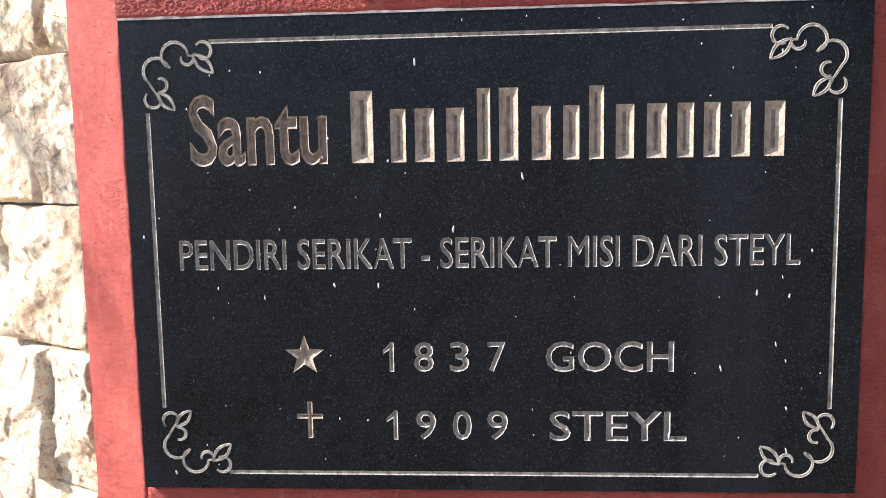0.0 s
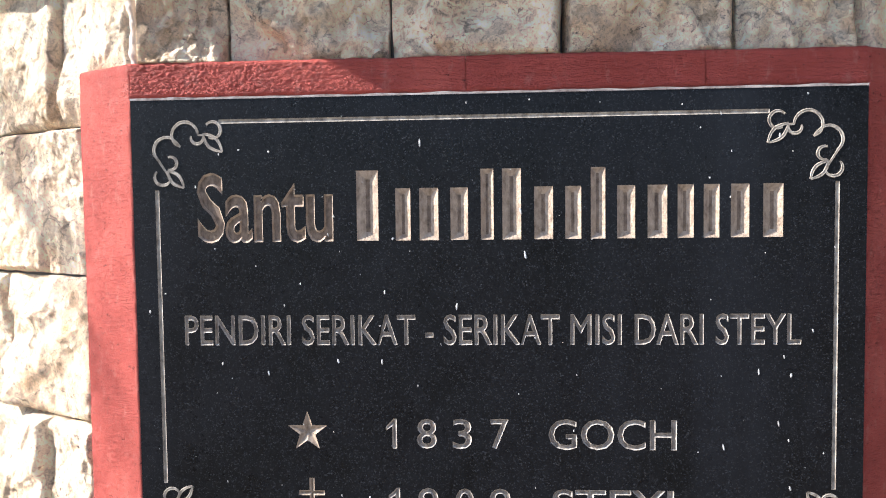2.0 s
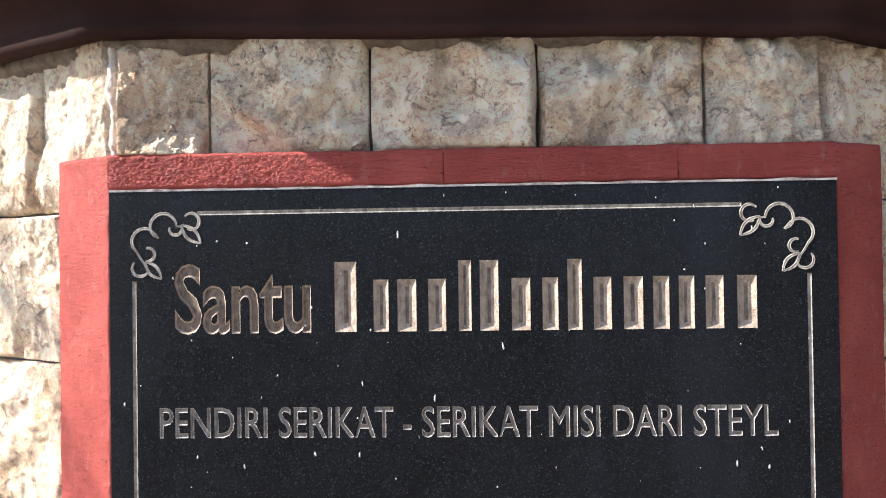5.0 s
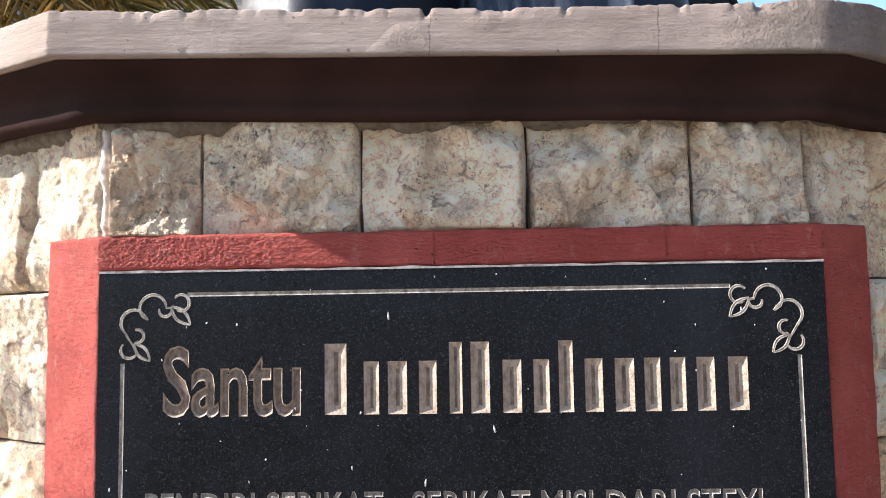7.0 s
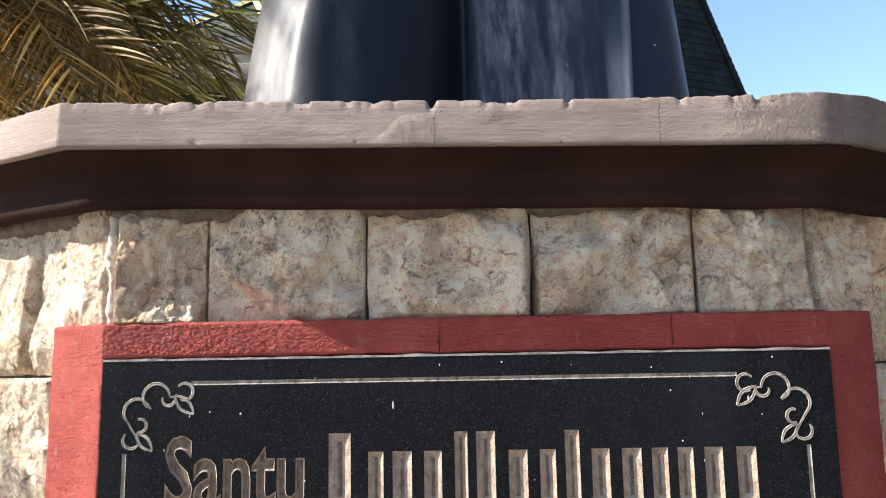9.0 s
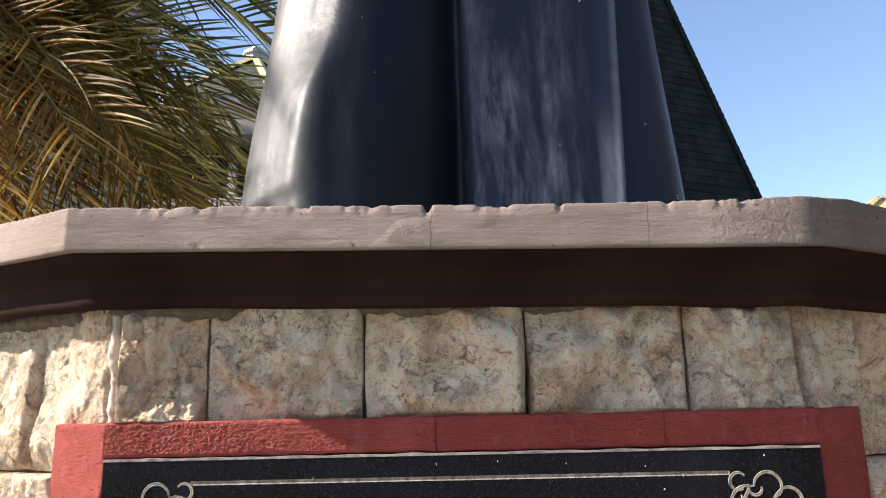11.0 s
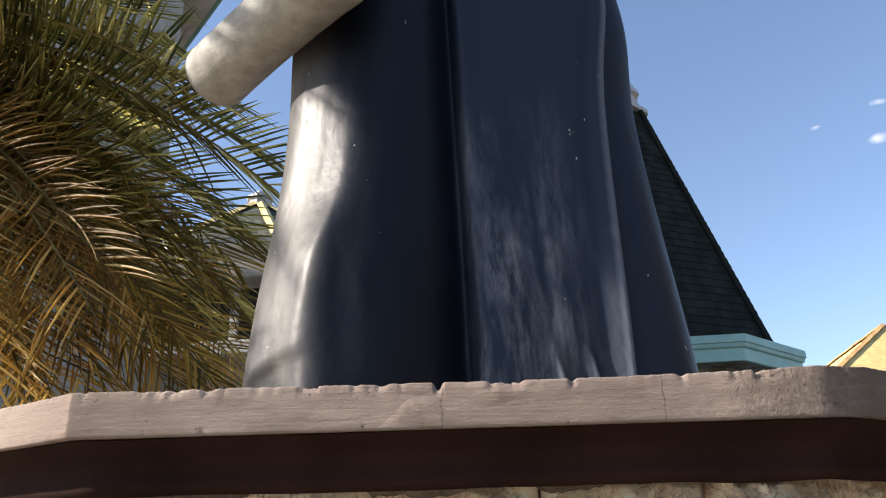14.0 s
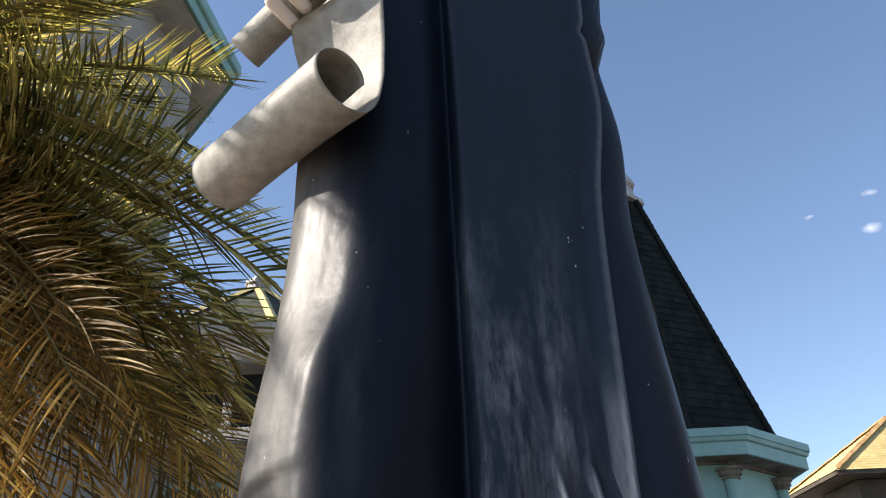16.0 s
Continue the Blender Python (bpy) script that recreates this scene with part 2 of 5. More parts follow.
def cap_material():
    m, nd, lk, b, co = mat("mauve_paint", (0.36, 0.26, 0.23), 0.85, spec=0.08)
    n = noise_tex(nd, lk, co, 7, 6, 0.6)
    col = ramp(nd, lk, n, [(0.3, (0.225, 0.173, 0.142)), (0.5, (0.280, 0.221, 0.183)), (0.72, (0.340, 0.277, 0.232))])
    streak = mask(nd, lk, noise_tex(nd, lk, co, 30, 5, 0.7, (0.25, 0.25, 3)), 0.56, 0.75)
    col = mixed(nd, lk, mixed(nd, lk, 0.5, streak, (0, 0, 0)), col, (0.46, 0.37, 0.31))
    grime = mask(nd, lk, noise_tex(nd, lk, co, 26, 6, 0.65, (0.35, 0.35, 2.2)), 0.52, 0.68)
    col = mixed(nd, lk, mixed(nd, lk, 0.5, grime, (0, 0, 0)), col, (0.15, 0.112, 0.095))
    # two hairline cracks
    pos = nd.new("ShaderNodeSeparateXYZ")
    lk.new(co, pos.inputs[0])
    for at in (-0.011, 0.171):
        wav = nd.new("ShaderNodeMath")
        wav.operation = "MULTIPLY_ADD"
        wav.inputs[1].default_value = 0.010
        lk.new(noise_tex(nd, lk, co, 55, 5, 0.7), wav.inputs[0])
        lk.new(pos.outputs["X"], wav.inputs[2])
        gap = nd.new("ShaderNodeMath")
        gap.operation = "SUBTRACT"
        gap.inputs[1].default_value = at + 0.005
        lk.new(wav.outputs[0], gap.inputs[0])
        width = nd.new("ShaderNodeMath")
        width.operation = "ABSOLUTE"
        lk.new(gap.outputs[0], width.inputs[0])
        col = mixed(nd, lk, mask(nd, lk, width.outputs[0], 0.0007, 0.0002), col, mixed(nd, lk, 0.55, col, (0.06, 0.04, 0.035)))
    spot = mask(nd, lk, noise_tex(nd, lk, co, 170, 3, 0.6), 0.69, 0.74)
    col = mixed(nd, lk, spot, col, (0.12, 0.08, 0.07))
    lk.new(col, b.inputs["Base Color"])
    h = bump(nd, lk, b, noise_tex(nd, lk, co, 75, 6, 0.7, (0.12, 0.12, 3.6)), 0.0010, 0.8)
    patch = mask(nd, lk, noise_tex(nd, lk, co, 9, 2, 0.5), 0.60, 0.66)
    crust = nd.new("ShaderNodeMath")
    crust.operation = "MULTIPLY"
    lk.new(patch, crust.inputs[0])
    lk.new(noise_tex(nd, lk, co, 90, 6, 0.75, distort=0.3), crust.inputs[1])
    h = bump(nd, lk, b, crust.outputs[0], 0.003, 1.0, h)
    # coarse, badly floated end
    sx = nd.new("ShaderNodeSeparateXYZ")
    lk.new(co, sx.inputs[0])
    end = nd.new("ShaderNodeMath")
    end.operation = "MULTIPLY"
    lk.new(mask(nd, lk, sx.outputs["X"], 0.21, 0.28), end.inputs[0])
    lk.new(noise_tex(nd, lk, co, 120, 6, 0.7, distort=0.3), end.inputs[1])
    h = bump(nd, lk, b, end.outputs[0], 0.013, 1.0, h)
    bump(nd, lk, b, noise_tex(nd, lk, co, 150, 6, 0.75, (0.7, 0.7, 1.6)), 0.0013, 0.9, h)
    return m


def cove_material():
    m, nd, lk, b, co = mat("brown_paint", (0.13, 0.062, 0.05), 0.8, spec=0.03)
    n = noise_tex(nd, lk, co, 10, 6, 0.6, (1, 1, 0.4))
    col = ramp(nd, lk, n, [(0.3, (0.021, 0.0110, 0.0090)), (0.7, (0.037, 0.0185, 0.0150))])
    lk.new(col, b.inputs["Base Color"])
    bump(nd, lk, b, noise_tex(nd, lk, co, 60, 4, 0.6), 0.0015, 0.6)
    return m


def granite_material():
    m, nd, lk, b, co = mat("black_granite", (0.016, 0.017, 0.019), 0.22, spec=0.11)
    v = nd.new("ShaderNodeTexVoronoi")
    v.inputs["Scale"].default_value = 1250
    lk.new(co, v.inputs["Vector"])
    sep = nd.new("ShaderNodeSeparateColor")
    lk.new(v.outputs["Color"], sep.inputs[0])
    fine = ramp(nd, lk, sep.outputs[0], [(0.0, (0.0010, 0.0010, 0.0012)), (0.62, (0.0023, 0.0022, 0.0027)), (0.88, (0.0064, 0.0064, 0.0070)), (0.985, (0.034, 0.035, 0.038))])
    cloud = noise_tex(nd, lk, co, 16, 4, 0.6)
    dusty = mixed(nd, lk, mask(nd, lk, cloud, 0.35, 0.8), fine, mixed(nd, lk, 0.22, fine, (0.022, 0.024, 0.030)))
    patchy = mask(nd, lk, noise_tex(nd, lk, co, 130, 6, 0.75), 0.42, 0.66)
    dusty = mixed(nd, lk, mixed(nd, lk, 0.5, patchy, (0, 0, 0)), dusty, (0.0070, 0.0075, 0.0088))
    speck = mask(nd, lk, noise_tex(nd, lk, co, 700, 2, 0.5), 0.755, 0.80)
    # faint upright bands of reflected sky, painted into the colour
    sky_sheen = mask(nd, lk, noise_tex(nd, lk, co, 8, 5, 0.6, (1, 1, 0.07)), 0.50, 0.74)
    dusty = mixed(nd, lk, mixed(nd, lk, 0.6, sky_sheen, (0, 0, 0)), dusty, (0.0165, 0.0185, 0.0230))
    col = mixed(nd, lk, speck, dusty, (0.13, 0.135, 0.14))
    lk.new(col, b.inputs["Base Color"])
    r = nd.new("ShaderNodeMapRange")
    r.inputs["To Min"].default_value = 0.16
    r.inputs["To Max"].default_value = 0.42
    lk.new(noise_tex(nd, lk, co, 40, 6, 0.7), r.inputs["Value"])
    lk.new(r.outputs["Result"], b.inputs["Roughness"])
    bump(nd, lk, b, sep.outputs[1], 0.0002, 0.35)
    return m


def groove_material(name, lo, hi):
    m, nd, lk, b, co = mat(name, hi, 0.75, spec=0.3)
    n = noise_tex(nd, lk, co, 210, 5, 0.7, (1, 1, 0.5))
    lk.new(ramp(nd, lk, n, [(0.32, lo), (0.68, hi)]), b.inputs["Base Color"])
    bump(nd, lk, b, noise_tex(nd, lk, co, 420, 4, 0.7), 0.0012, 0.9)
    return m


def robe_material():
    m, nd, lk, b, co = mat("navy_gloss_paint", (0.012, 0.014, 0.020), 0.5, spec=0.22)
    n = noise_tex(nd, lk, co, 5, 5, 0.6)
    col = ramp(nd, lk, n, [(0.3, (0.0038, 0.0060, 0.0112)), (0.7, (0.0060, 0.0092, 0.0165))])
    st = mask(nd, lk, noise_tex(nd, lk, co, 34, 8, 0.74, (1, 1, 0.15)), 0.42, 0.70)
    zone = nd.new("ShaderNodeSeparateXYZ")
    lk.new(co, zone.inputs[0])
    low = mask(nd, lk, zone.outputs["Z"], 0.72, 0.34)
    wide = mask(nd, lk, noise_tex(nd, lk, co, 9.0, 5, 0.62, (1, 1, 0.32)), 0.42, 0.66)
    dust = nd.new("ShaderNodeMath")
    dust.operation = "MULTIPLY"
    lk.new(st, dust.inputs[0])
    lk.new(low, dust.inputs[1])
    side = nd.new("ShaderNodeMath")
    side.operation = "MULTIPLY"
    lk.new(mask(nd, lk, zone.outputs["X"], 0.0, 0.03), side.inputs[0])
    lk.new(mask(nd, lk, zone.outputs["X"], 0.25, 0.15), side.inputs[1])
    both = nd.new("ShaderNodeMath")
    both.operation = "MULTIPLY"
    lk.new(dust.outputs[0], both.inputs[0])
    lk.new(side.outputs[0], both.inputs[1])
    dust2 = nd.new("ShaderNodeMath")
    dust2.operation = "MULTIPLY"
    lk.new(both.outputs[0], dust2.inputs[0])
    lk.new(wide, dust2.inputs[1])
    # right of the seam a lighter base, reflected light put into the colour
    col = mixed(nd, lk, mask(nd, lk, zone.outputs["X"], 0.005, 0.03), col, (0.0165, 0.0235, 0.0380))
    col = mixed(nd, lk, dust2.outputs[0], col, (0.24, 0.26, 0.29))
    # sky glints along the arrises of the folds, painted into the colour
    geo = nd.new("ShaderNodeNewGeometry")
    ridge_glint = nd.new("ShaderNodeMath")
    ridge_glint.operation = "MULTIPLY"
    lk.new(mask(nd, lk, geo.outputs["Pointiness"], 0.515, 0.545), ridge_glint.inputs[0])
    lk.new(mask(nd, lk, zone.outputs["X"], 0.03, 0.08), ridge_glint.inputs[1])
    col = mixed(nd, lk, ridge_glint.outputs[0], col, (0.095, 0.110, 0.135))
    # flank facing the sun painted paler, its broad highlight put into the colour
    sunlit_flank = nd.new("ShaderNodeMath")
    sunlit_flank.operation = "MULTIPLY"
    lk.new(mask(nd, lk, zone.outputs["X"], -0.20, -0.275), sunlit_flank.inputs[0])
    lk.new(mask(nd, lk, noise_tex(nd, lk, co, 6, 6, 0.65, (1, 1, 0.45)), 0.25, 0.62), sunlit_flank.inputs[1])
    col = mixed(nd, lk, sunlit_flank.outputs[0], col, (0.135, 0.130, 0.120))
    chip = mask(nd, lk, noise_tex(nd, lk, co, 85, 2, 0.5, (1, 1, 0.7)), 0.765, 0.785)
    col = mixed(nd, lk, chip, col, (0.55, 0.55, 0.53))
    # one longer scrape down to the primer
    rel = nd.new("ShaderNodeVectorMath")
    rel.operation = "SUBTRACT"
    rel.inputs[1].default_value = (0.222, -0.30, 0.598)
    lk.new(co, rel.inputs[0])
    flat = nd.new("ShaderNodeVectorMath")
    flat.operation = "MULTIPLY"
    flat.inputs[1].default_value = (1.0, 0.02, 0.22)
    lk.new(rel.outputs[0], flat.inputs[0])
    far = nd.new("ShaderNodeVectorMath")
    far.operation = "LENGTH"
    lk.new(flat.outputs[0], far.inputs[0])
    rag = nd.new("ShaderNodeMath")
    rag.operation = "MULTIPLY_ADD"
    rag.inputs[1].default_value = 0.008
    lk.new(noise_tex(nd, lk, co, 130, 4, 0.6), rag.inputs[0])
    lk.new(far.outputs["Value"], rag.inputs[2])
    col = mixed(nd, lk, mask(nd, lk, rag.outputs[0], 0.0070, 0.0062), col, (0.55, 0.56, 0.55))
    lk.new(col, b.inputs["Base Color"])
    r = nd.new("ShaderNodeMapRange")
    r.inputs["To Min"].default_value = 0.32
    r.inputs["To Max"].default_value = 0.60
    lk.new(noise_tex(nd, lk, co, 9, 6, 0.65, (1, 1, 0.4)), r.inputs["Value"])
    lk.new(r.outputs["Result"], b.inputs["Roughness"])
    h = bump(nd, lk, b, noise_tex(nd, lk, co, 8, 3, 0.5, (1, 1, 0.50)), 0.012, 0.6)
    bump(nd, lk, b, noise_tex(nd, lk, co, 60, 5, 0.6), 0.0012, 0.6, h)
    return m


def plain_paint(name, lo, hi, rough=0.55, scale=12, relief=0.001, stretch=(1, 1, 1), spec=0.4):
    m, nd, lk, b, co = mat(name, hi, rough, spec=spec)
    n = noise_tex(nd, lk, co, scale, 6, 0.65, stretch)
    lk.new(ramp(nd, lk, n, [(0.3, lo), (0.7, hi)]), b.inputs["Base Color"])
    bump(nd, lk, b, noise_tex(nd, lk, co, scale * 6, 5, 0.65), relief, 0.7)
    return m


def leaf_material(name, tones):
    m, nd, lk, b, co = mat(name, tones[1], 0.58, spec=0.22)
    rnd = own_random(nd, True)
    col = ramp(nd, lk, rnd, [(k / (len(tones) - 1), c) for k, c in enumerate(tones)])
    n = noise_tex(nd, lk, co, 3, 4, 0.6)
    col = mixed(nd, lk, mask(nd, lk, n, 0.48, 0.68), col, mixed(nd, lk, 0.6, col, (0.15, 0.085, 0.03)))
    lk.new(col, b.inputs["Base Color"])
    tr = nd.new("ShaderNodeBsdfTranslucent")
    lk.new(mixed(nd, lk, 1.0, col, (1.4, 1.25, 0.62), "MULTIPLY"), tr.inputs["Color"])
    ms = nd.new("ShaderNodeMixShader")
    ms.inputs[0].default_value = 0.55
    lk.new(b.outputs[0], ms.inputs[1])
    lk.new(tr.outputs[0], ms.inputs[2])
    lk.new(ms.outputs[0], nd["Material Output"].inputs["Surface"])
    return m


def shingle_material(name, lo, hi):
    m, nd, lk, b, co = mat(name, hi, 0.9, spec=0.1)
    rnd = own_random(nd, True)
    n = noise_tex(nd, lk, co, 3, 5, 0.65)
    col = ramp(nd, lk, n, [(0.3, lo), (0.7, hi)])
    col = mixed(nd, lk, 1.0, col, ramp(nd, lk, rnd, [(0.0, (0.6, 0.6, 0.62)), (1.0, (1.15, 1.12, 1.05))]), "MULTIPLY")
    lk.new(col, b.inputs["Base Color"])
    bump(nd, lk, b, noise_tex(nd, lk, co, 40, 4, 0.6), 0.004, 0.7)
    return m


STONE = stone_material()
MORTAR = mortar_material()
RED = red_material()
CAP = cap_material()
COVE = cove_material()
GRANITE = granite_material()
GROOVE_TAN = groove_material("carved_tan", (0.18, 0.13, 0.09), (0.44, 0.34, 0.255))
# carving floors get a darker copy of the colour, shade painted in
FLOOR_TAN = groove_material("carved_tan_shaded", (0.06, 0.04, 0.028), (0.24, 0.17, 0.12))
FLOOR_GREY = groove_material("carved_grey_shaded", (0.085, 0.066, 0.054), (0.27, 0.225, 0.185))
GROOVE_GREY = groove_material("carved_grey", (0.21, 0.178, 0.150), (0.46, 0.41, 0.35))
LINE_PAINT = groove_material("carved_pale", (0.12, 0.098, 0.078), (0.44, 0.385, 0.315))
FLECK = plain_paint("white_flecks", (0.26, 0.255, 0.24), (0.58, 0.57, 0.55), 0.6, 160)
CAULK = plain_paint("pale_caulk", (0.12, 0.085, 0.075), (0.40, 0.35, 0.32), 0.8, 90)
BEDDING = plain_paint("brown_bedding_mortar", (0.085, 0.064, 0.046), (0.23, 0.185, 0.14), 0.95, 70, 0.004, spec=0.2)
BEAD = plain_paint("pale_joint_mortar", (0.34, 0.285, 0.235), (0.62, 0.54, 0.46), 0.9, 60, 0.003, (1, 1, 0.3), spec=0.2)
ROBE = robe_material()
PARCHMENT = plain_paint("cream_paint", (0.20, 0.187, 0.157), (0.385, 0.365, 0.312), 0.6, 22, 0.002)
PALE_PAINT = plain_paint("pale_statue_paint", (0.60, 0.50, 0.42), (0.70, 0.60, 0.50), 0.5, 10, 0.001)
# the palest leaflet tones also carry glints of gloss, put into the colour
LEAF = leaf_material("palm_leaf", ((0.055, 0.066, 0.033), (0.14, 0.148, 0.066), (0.28, 0.27, 0.112), (0.46, 0.42, 0.17), (0.74, 0.70, 0.42)))
LEAF_OLD = leaf_material("old_palm_leaf", ((0.085, 0.074, 0.036), (0.19, 0.142, 0.060), (0.32, 0.210, 0.084), (0.44, 0.275, 0.108), (0.66, 0.53, 0.27)))
LEAF_MID = leaf_material("fading_palm_leaf", ((0.082, 0.084, 0.034), (0.19, 0.162, 0.058), (0.32, 0.25, 0.080), (0.46, 0.34, 0.105), (0.70, 0.58, 0.25)))
# cream and white darkened, the shade on these walls put into the colour
SHADED_WALL = plain_paint("shaded_cream_render", (0.24, 0.225, 0.20), (0.36, 0.335, 0.295), 0.9, 1.4, 0.004)
SHADED_TRIM = plain_paint("shaded_white_trim", (0.40, 0.39, 0.37), (0.56, 0.55, 0.52), 0.7, 2, 0.002)
BLOCKER_WALL = plain_paint("sky_blocking_wall", (0.045, 0.045, 0.04), (0.09, 0.088, 0.08), 0.95, 1.5, 0.004, spec=0.2)
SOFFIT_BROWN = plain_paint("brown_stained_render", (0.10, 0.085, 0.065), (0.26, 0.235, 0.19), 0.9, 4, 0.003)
SOFFIT = plain_paint("stained_soffit", (0.30, 0.275, 0.235), (0.58, 0.56, 0.51), 0.9, 1.1, 0.003)
RACHIS = plain_paint("palm_rib", (0.10, 0.085, 0.03), (0.22, 0.17, 0.06), 0.5, 9, 0.001)
BARK = plain_paint("palm_bark", (0.10, 0.075, 0.055), (0.22, 0.17, 0.13), 0.9, 8, 0.02, (1, 1, 3))
TEAL = plain_paint("teal_paint", (0.18, 0.335, 0.315), (0.25, 0.43, 0.405), 0.55, 2, 0.002)
WHITE_TRIM = plain_paint("white_trim", (0.66, 0.65, 0.62), (0.78, 0.77, 0.74), 0.6, 2, 0.001)
SPIRE = shingle_material("dark_shingles", (0.012, 0.015, 0.014), (0.022, 0.027, 0.025))
ROOF_DARK = shingle_material("grey_green_shingles", (0.06, 0.068, 0.055), (0.11, 0.115, 0.095))
YELLOW = plain_paint("yellow_roof_paint", (0.46, 0.35, 0.13), (0.66, 0.53, 0.25), 0.6, 3, 0.004)
RUST = plain_paint("brown_fascia", (0.055, 0.042, 0.030), (0.11, 0.085, 0.062), 0.7, 3, 0.002)
HIP_RUST = plain_paint("orange_hip_paint", (0.30, 0.17, 0.07), (0.52, 0.34, 0.15), 0.7, 6, 0.004)
LEAD = plain_paint("grey_lead", (0.28, 0.28, 0.28), (0.42, 0.42, 0.42), 0.5, 4, 0.002)
GLASS_DARK = plain_paint("dark_window", (0.02, 0.022, 0.022), (0.035, 0.036, 0.036), 0.5, 2, 0.0, spec=0.2)
GROUND = plain_paint("pale_paving", (0.17, 0.148, 0.125), (0.24, 0.208, 0.175), 0.9, 0.8, 0.01)


# ---- building helpers ----
def mesh_of(name, verts, faces, mats, smooth=False, slots=None):
    me = bpy.data.meshes.new(name)
    me.from_pydata([tuple(v) for v in verts], [], faces)
    for m in mats if isinstance(mats, (list, tuple)) else [mats]:
        me.materials.append(m)
    if slots is not None:
        me.polygons.foreach_set("material_index", slots)
    if smooth:
        me.polygons.foreach_set("use_smooth", [True] * len(me.polygons))
    me.update()
    return me


def part(name, bm, material, parent, label="", smooth=False):
    """Links a bmesh, or a mesh, as one object under parent."""
    if isinstance(bm, bmesh.types.BMesh):
        me = bpy.data.meshes.new(name)
        bm.normal_update()
        bm.to_mesh(me)
        bm.free()
        for m in material if isinstance(material, (list, tuple)) else [material]:
            me.materials.append(m)
        if smooth:
            me.polygons.foreach_set("use_smooth", [True] * len(me.polygons))
    else:
        me = bm
    ob = new(name, me)
    ob.parent = parent
    if label:
        ob["label"] = label
    return ob


def empty(name, place=(0, 0, 0)):
    ob = new(name)
    ob.location = place
    bpy.context.view_layer.update()
    return ob


def box(bm, x0, x1, y0, y1, z0, z1, bev=0.0):
    r = bmesh.ops.create_cube(bm, size=1)
    vs = r["verts"]
    for v in vs:
        v.co = Vector(((x0 + x1) / 2 + v.co.x * (x1 - x0), (y0 + y1) / 2 + v.co.y * (y1 - y0), (z0 + z1) / 2 + v.co.z * (z1 - z0)))
    if bev:
        es = list({e for v in vs for e in v.link_edges})
        bmesh.ops.bevel(bm, geom=es, offset=bev, segments=2, affect="EDGES", profile=0.6)
    return vs


def prism(bm, pts, z0, z1, bev=0.0):
    """An upright prism over a plan polygon, anticlockwise."""
    lo = [bm.verts.new((p[0], p[1], z0)) for p in pts]
    hi = [bm.verts.new((p[0], p[1], z1)) for p in pts]
    n = len(pts)
    made = [bm.faces.new(list(reversed(lo))), bm.faces.new(hi)]
    for i in range(n):
        made.append(bm.faces.new((lo[i], lo[(i + 1) % n], hi[(i + 1) % n], hi[i])))
    if bev:
        es = list({e for f in made for e in f.edges})
        bmesh.ops.bevel(bm, geom=es, offset=bev, segments=2, affect="EDGES", profile=0.6)


def octagon(apothem, cx, cy, sides=8):
    """Corners, anticlockwise from the front side's first corner; sides face front, right-front and so on."""
    r = apothem / math.cos(math.pi / sides)
    return [Vector((cx + r * math.sin(a), cy - r * math.cos(a), 0)) for a in [math.pi / sides * (2 * i - 1) for i in range(sides)]]


def octagon_sweep(profile, cx, cy, seg=1, sides=8):
    """Verts and faces of a moulding swept round a regular polygon; profile rows are (apothem, z)."""
    verts, faces = [], []
    n = sides * seg
    for ap, z in profile:
        cs = octagon(ap, cx, cy, sides)
        for i in range(sides):
            for k in range(seg):
                p = cs[i].lerp(cs[(i + 1) % sides], k / seg)
                verts.append((p.x, p.y, z))
    rows = len(profile)
    for j in range(rows - 1):
        j2 = j + 1
        for i in range(n):
            i2 = (i + 1) % n
            faces.append((j * n + i, j * n + i2, j2 * n + i2, j2 * n + i))
    return verts, faces


def fbm(p, octaves=4, gain=0.5):
    s, a = 0.0, 1.0
    for _ in range(octaves):
        s += a * noise.noise(p)
        p = p * 2.03
        a *= gain
    return s


def smooth01(a, b, x):
    t = max(0.0, min(1.0, (x - a) / (b - a)))
    return t * t * (3 - 2 * t)


def bell(x, c, w):
    return math.exp(-((x - c) / w) ** 2)


# ---- ground ----
def build_ground():
    bm = bmesh.new()
    vs = [bm.verts.new((x, y, 0)) for x, y in ((-2500, -2500), (2500, -2500), (2500, 2500), (-2500, 2500))]
    bm.faces.new(vs)
    g = part("ground", bm, GROUND, None)
    tagged(g, "pale weathered paving around the monument", "ground", kind="structure")


build_ground()


def build_sky_blocker():
    """An unseen plain wall, added to hold sky light off the right-hand faces."""
    bm = bmesh.new()
    box(bm, 5.0, 5.3, -10.0, 4.0, 0.0, 5.5, 0.02)
    w = part("sky_blocker", bm, BLOCKER_WALL, None)
    tagged(w, "plain dark wall added out of view to block sky light", "wall", kind="structure")


build_sky_blocker()

# ---- the plinth ----
SIDES = 12
STONE_AP, STONE_CY = 1.1308, 1.1558
CAP_AP, CAP_CX, CAP_CY = 1.2036, -0.0075, 1.1656
PLINTH_TOP, STONE_TOP = 1.634, 1.646
CAP_LOW, CAP_TOP = 1.669, 1.7075


